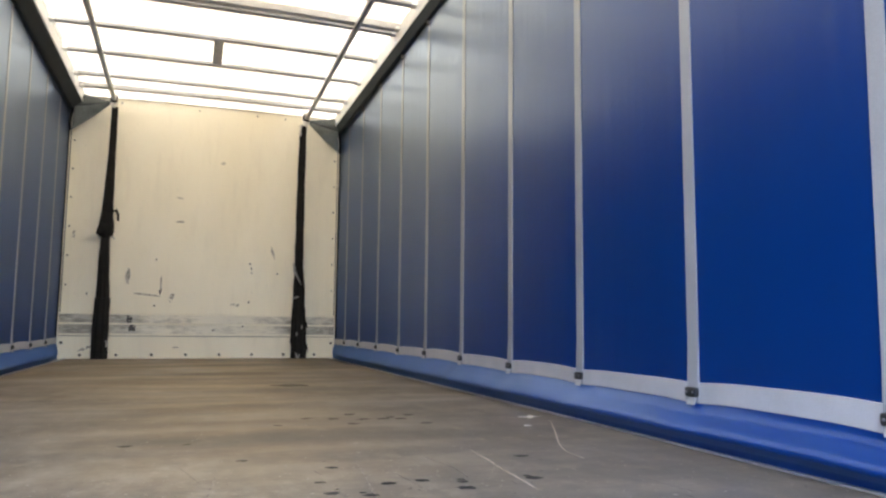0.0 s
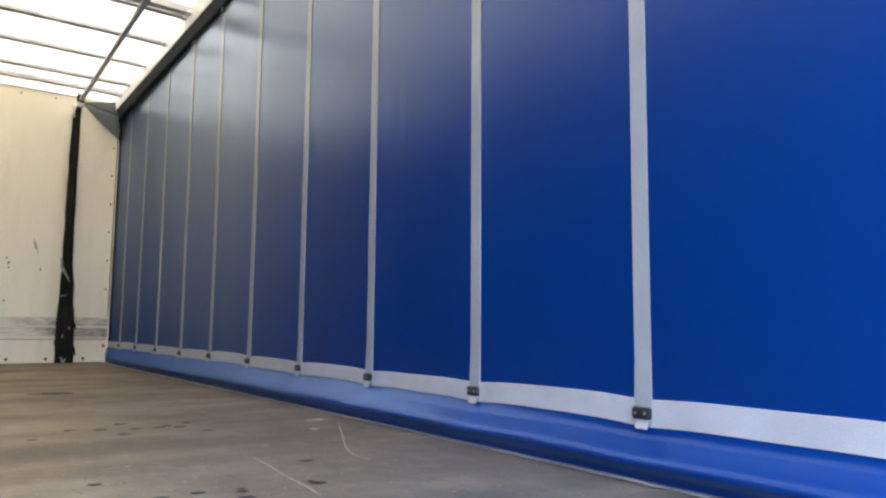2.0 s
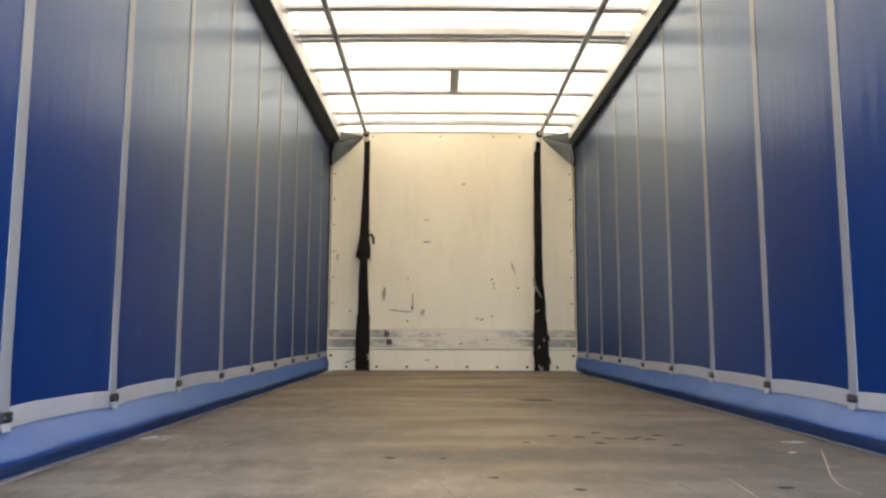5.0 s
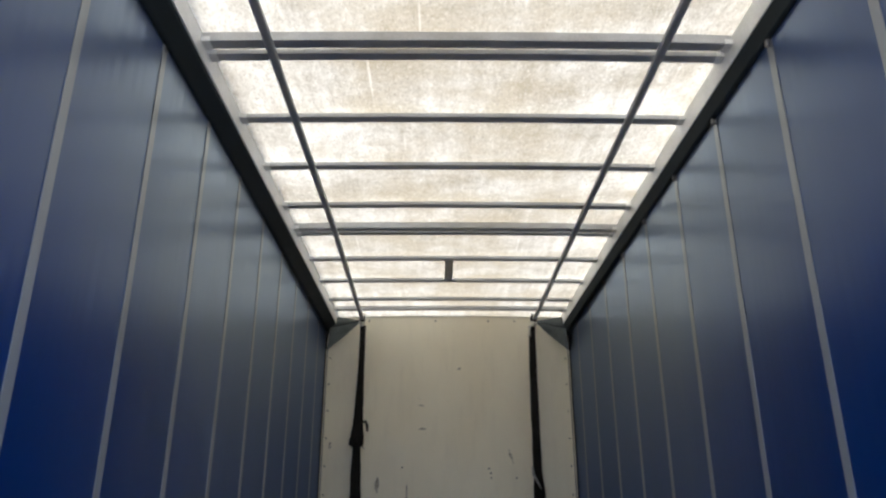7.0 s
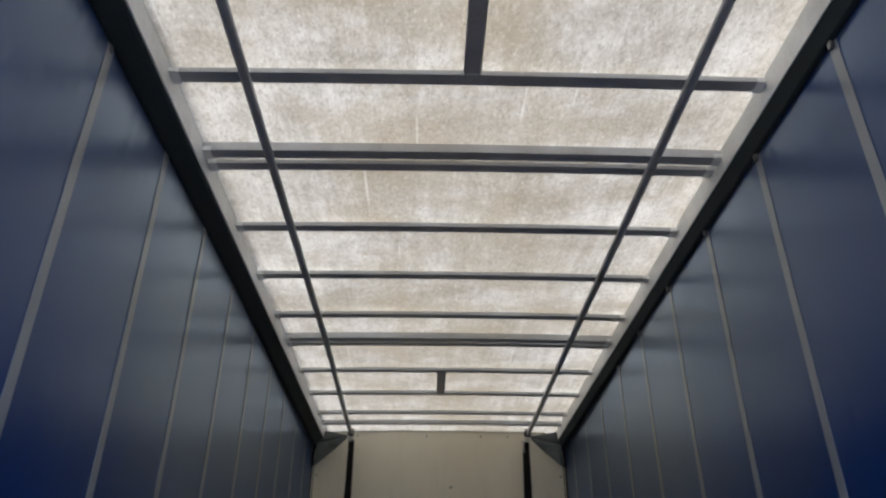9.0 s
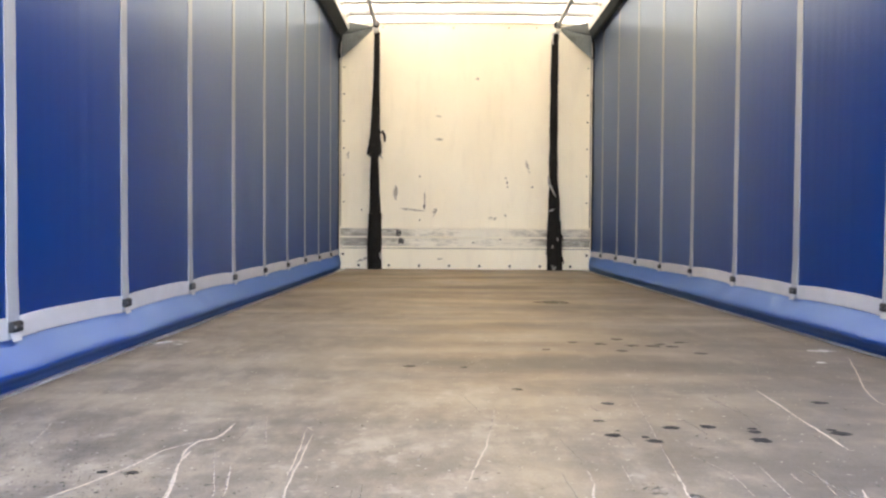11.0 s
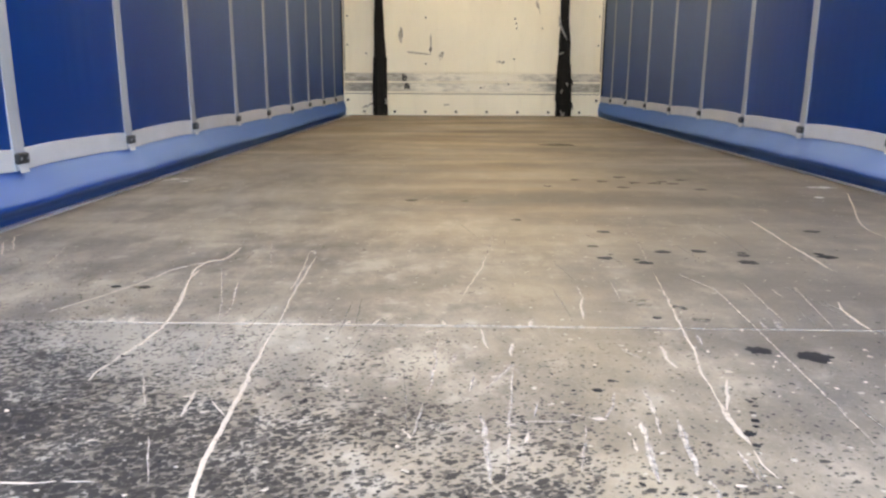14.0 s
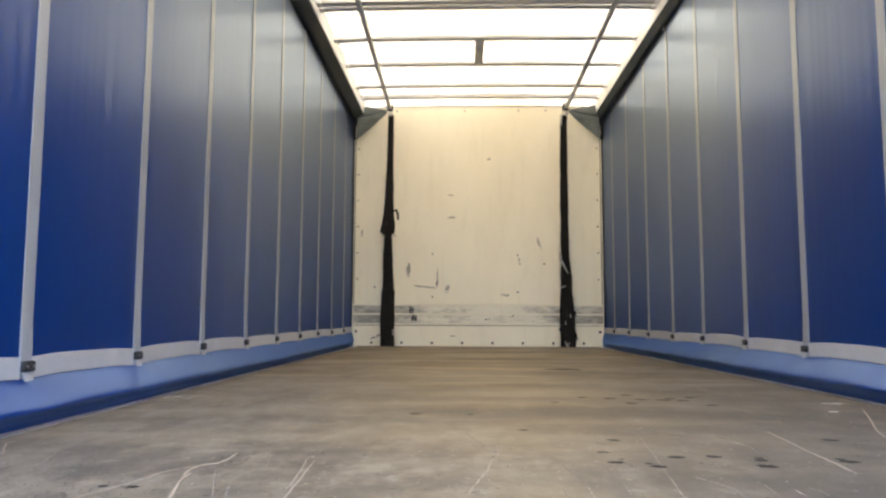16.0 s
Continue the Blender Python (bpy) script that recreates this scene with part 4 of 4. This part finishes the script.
# the middle of the worn sheet
for k, (line, w) in enumerate((
        (((-0.139, 1.244), (-0.118, 1.354), (-0.102, 1.426), (-0.090, 1.527)), 0.0034), (((-0.116, 1.078), (-0.112, 1.034), (-0.108, 0.997)), 0.0044), (((-0.074, 1.020), (-0.080, 0.989), (-0.079, 0.972)), 0.0056),
        (((-0.205, 0.765), (-0.199, 0.755), (-0.195, 0.745)), 0.0036), (((-0.078, 0.761), (-0.082, 0.740)), 0.0058), (((0.025, 0.752), (0.025, 0.726)), 0.0044))):
    gouge(line, w, 80 + k)
for k, (line, w) in enumerate((
        (((-0.090, 1.527), (-0.064, 1.752)), 0.0030), (((-0.075, 0.960), (-0.086, 0.872), (-0.095, 0.786), (-0.105, 0.666)), 0.0034), (((-0.078, 0.947), (-0.098, 0.907), (-0.116, 0.868)), 0.0034),
        (((-0.099, 0.784), (-0.093, 0.779), (-0.073, 0.787), (-0.031, 0.787)), 0.0030), (((-0.068, 0.799), (-0.061, 0.834)), 0.0028), (((-0.195, 0.745), (-0.190, 0.793), (-0.187, 0.829)), 0.0030),
        (((-0.126, 0.802), (-0.121, 0.764), (-0.119, 0.706), (-0.119, 0.664)), 0.0064), (((-0.176, 1.071), (-0.177, 0.926), (-0.183, 0.854)), 0.0040), (((-0.016, 0.779), (-0.035, 0.685)), 0.0030))):
    gouge(line, w, 90 + k, FAINT)
# the long gouge on the other half of the deck
gouge(((0.271, 1.864), (0.242, 1.592), (0.214, 1.389)), 0.0030, 100, FAINT)
gouge(((0.214, 1.389), (0.203, 1.292), (0.192, 1.207), (0.180, 1.122), (0.172, 1.058), (0.162, 0.984), (0.150, 0.930), (0.146, 0.883), (0.142, 0.832)), 0.0044, 101)
gouge(((0.144, 0.845), (0.139, 0.797), (0.139, 0.765), (0.141, 0.741)), 0.0072, 102)
gouge(((0.138, 0.731), (0.136, 0.705), (0.139, 0.680)), 0.0032, 103)
gouge(((0.122, 0.731), (0.121, 0.704), (0.121, 0.676)), 0.0038, 104, FAINT)
gouge(((0.175, 0.906), (0.160, 0.871), (0.145, 0.820)), 0.0040, 105)
gouge(((0.601, 1.931), (0.594, 1.811), (0.577, 1.659)), 0.0062, 106)
gouge(((0.577, 1.659), (0.569, 1.524), (0.559, 1.430)), 0.0066, 107)
gouge(((0.467, 1.226), (0.455, 1.190), (0.448, 1.134), (0.445, 1.074)), 0.0056, 108)
gouge(((1.109, 2.445), (0.985, 2.169), (0.878, 1.941), (0.838, 1.818), (0.839, 1.731)), 0.0050, 109)
gouge(((0.260, 1.392), (0.294, 1.297), (0.286, 1.139), (0.280, 1.034), (0.275, 0.948), (0.272, 0.889), (0.268, 0.826), (0.262, 0.742)), 0.0034, 110, FAINT)
# short strokes round it
for k, (line, w) in enumerate((
        (((0.124, 1.017), (0.121, 0.973), (0.124, 0.938)), 0.0058), (((0.043, 0.787), (0.039, 0.751)), 0.0078), (((0.059, 1.240), (0.046, 1.195), (0.040, 1.126)), 0.0044),
        (((0.065, 0.834), (0.063, 0.810)), 0.0056), (((-0.007, 0.796), (0.008, 0.792)), 0.0072))):
    gouge(line, w, 130 + k)
for k, (line, w) in enumerate((
        (((0.070, 1.005), (0.088, 0.968)), 0.0036), (((0.065, 0.866), (0.066, 0.834)), 0.0036), (((0.063, 0.810), (0.058, 0.762)), 0.0036), (((0.039, 0.751), (0.032, 0.696), (0.031, 0.670)), 0.0070),
        (((0.083, 0.794), (0.078, 0.753), (0.073, 0.715), (0.068, 0.681)), 0.0072), (((-0.028, 0.806), (-0.007, 0.796)), 0.0036), (((0.007, 0.796), (0.021, 0.826), (0.031, 0.864)), 0.0034),
        (((0.393, 1.302), (0.389, 1.253)), 0.0048), (((0.123, 1.334), (0.118, 1.230)), 0.0034), (((0.059, 1.308), (0.059, 1.240)), 0.0032), (((0.436, 1.314), (0.396, 1.094)), 0.0028), (((0.356, 1.334), (0.336, 1.114)), 0.0026))):
    gouge(line, w, 140 + k, FAINT)
# splintered lips of the sheet joint
gouge(((-0.705, 1.092), (-0.409, 1.092), (-0.254, 1.092)), 0.0050, 160)
gouge(((-0.254, 1.093), (-0.109, 1.094), (0.052, 1.088)), 0.003, 161, FAINT)
gouge(((0.052, 1.089), (0.248, 1.090), (0.596, 1.088)), 0.0032, 162, HAIR)

rnd = random.Random(31)
for k in range(16):
    x = rnd.uniform(-0.72, -0.25) if k < 11 else rnd.uniform(-0.2, 0.6)
    gouge(((x, 1.092), (x + rnd.uniform(-0.012, 0.012), 1.092 + rnd.uniform(0.012, 0.04))), rnd.uniform(0.004, 0.011), 400 + k, BARE if k % 2 else FAINT)
for k in range(34):
    x, y = rnd.uniform(-0.6, 0.95), rnd.uniform(0.5, 1.7)
    run = rnd.uniform(0.03, 0.22)
    gouge(((x, y), (x + run * rnd.uniform(-0.25, 0.2), y + run)), rnd.uniform(0.0012, 0.0022), 430 + k, HAIR)
for k in range(14):
    x, y = rnd.uniform(-0.3, 0.9), rnd.uniform(0.45, 1.15)
    run = rnd.uniform(0.015, 0.05)
    gouge(((x, y), (x + run * rnd.uniform(-0.3, 0.2), y + run)), rnd.uniform(0.004, 0.007), 490 + k, FAINT)

STAINS = (
    (0.185, 0.850, 0.004), (0.178, 0.831, 0.004), (0.147, 0.766, 0.007), (0.144, 0.741, 0.005), (-0.732, 1.277, 0.010),
    (0.197, 1.778, 0.016), (0.149, 1.516, 0.018), (0.220, 1.480, 0.018), (0.281, 1.576, 0.018), (0.357, 1.585, 0.018), (0.437, 1.550, 0.015),
    (0.424, 1.492, 0.021), (0.695, 1.804, 0.021), (0.605, 1.543, 0.022), (0.152, 1.137, 0.008), (0.013, 0.868, 0.007),
    (0.034, 0.896, 0.005), (0.164, 0.797, 0.004), (0.653, 2.485, 0.022), (0.164, 0.795, 0.006), (0.169, 0.814, 0.004), (0.178, 0.843, 0.004), (0.145, 0.763, 0.005), (0.160, 0.782, 0.004), (0.209, 1.506, 0.010), (0.443, 1.574, 0.010), (0.599, 1.569, 0.012), (0.166, 1.549, 0.006),
)
for k, (x, y, r) in enumerate(STAINS):
    spill(x, y, r * 0.9, 200 + k, squash=0.85)
spill(0.251, 1.004, 0.015, 250, OIL, 0.30, 1.0)
spill(0.315, 0.981, 0.021, 251, OIL, 0.26, 0.85)
FADED = ((0.143, 1.623, 0.013), (0.364, 2.671, 0.022), (0.448, 2.788, 0.024), (0.467, 2.640, 0.024), (0.408, 2.525, 0.02), (0.541, 2.632, 0.026), (0.575, 2.674, 0.022),
         (0.601, 2.624, 0.022), (0.661, 2.721, 0.022), (0.157, 2.541, 0.016), (0.277, 2.704, 0.02), (-0.126, 2.215, 0.012), (-0.281, 2.223, 0.02), (0.002, 1.922, 0.014), (0.412, 4.176, 0.10), (-0.684, 1.274, 0.012))
for k, (x, y, r) in enumerate(FADED):
    spill(x, y, r, 260 + k, OIL_FAINT, 0.3, 0.8)
for k, (x, y, r) in enumerate(((0.150, 1.215, 0.026), (0.205, 1.190, 0.016), (0.215, 1.130, 0.014))):
    spill(x, y, r, 290 + k, OIL_TRACE, 0.3, 0.7)
for k, (x, y, r) in enumerate(((-1.125, 2.622, 0.055), (1.103, 2.562, 0.030), (1.060, 2.561, 0.022), (0.968, 2.333, 0.016))):
    spill(x, y, r, 300 + k, CHALK, 0.35, 0.9)

# pale flakes and dark grit lying about on the worn sheet
rnd = random.Random(5)
for count, material, name, label in ((340, BARE, "wood_flakes", "pale splinters and flakes on the worn deck"), (160, OIL, "grit", "dark grit specks on the worn deck")):
    bm = bmesh.new()
    for _ in range(count):
        x, y = rnd.uniform(-1.0, 0.9), rnd.uniform(0.33, 1.085) if rnd.random() < 0.8 else rnd.uniform(1.085, 1.9)
        r, turn = rnd.uniform(0.001, 0.0029) * (1.0 if y < 1.085 else 0.8), rnd.uniform(0, 3.1)
        stretch = rnd.uniform(1.0, 2.6)
        ring = []
        for i in range(7):
            a = i * math.tau / 7
            q = r * rnd.uniform(0.6, 1.2)
            u, v = q * stretch * math.cos(a), q * math.sin(a)
            ring.append(bm.verts.new((x + u * math.cos(turn) - v * math.sin(turn), y + u * math.sin(turn) + v * math.cos(turn), 0.0006)))
        top = bm.verts.new((x, y, 0.0016))
        for i in range(7):
            bm.faces.new((top, ring[i], ring[(i + 1) % 7]))
    tagged(part(name, bm, material), label, "debris", kind="stuff")
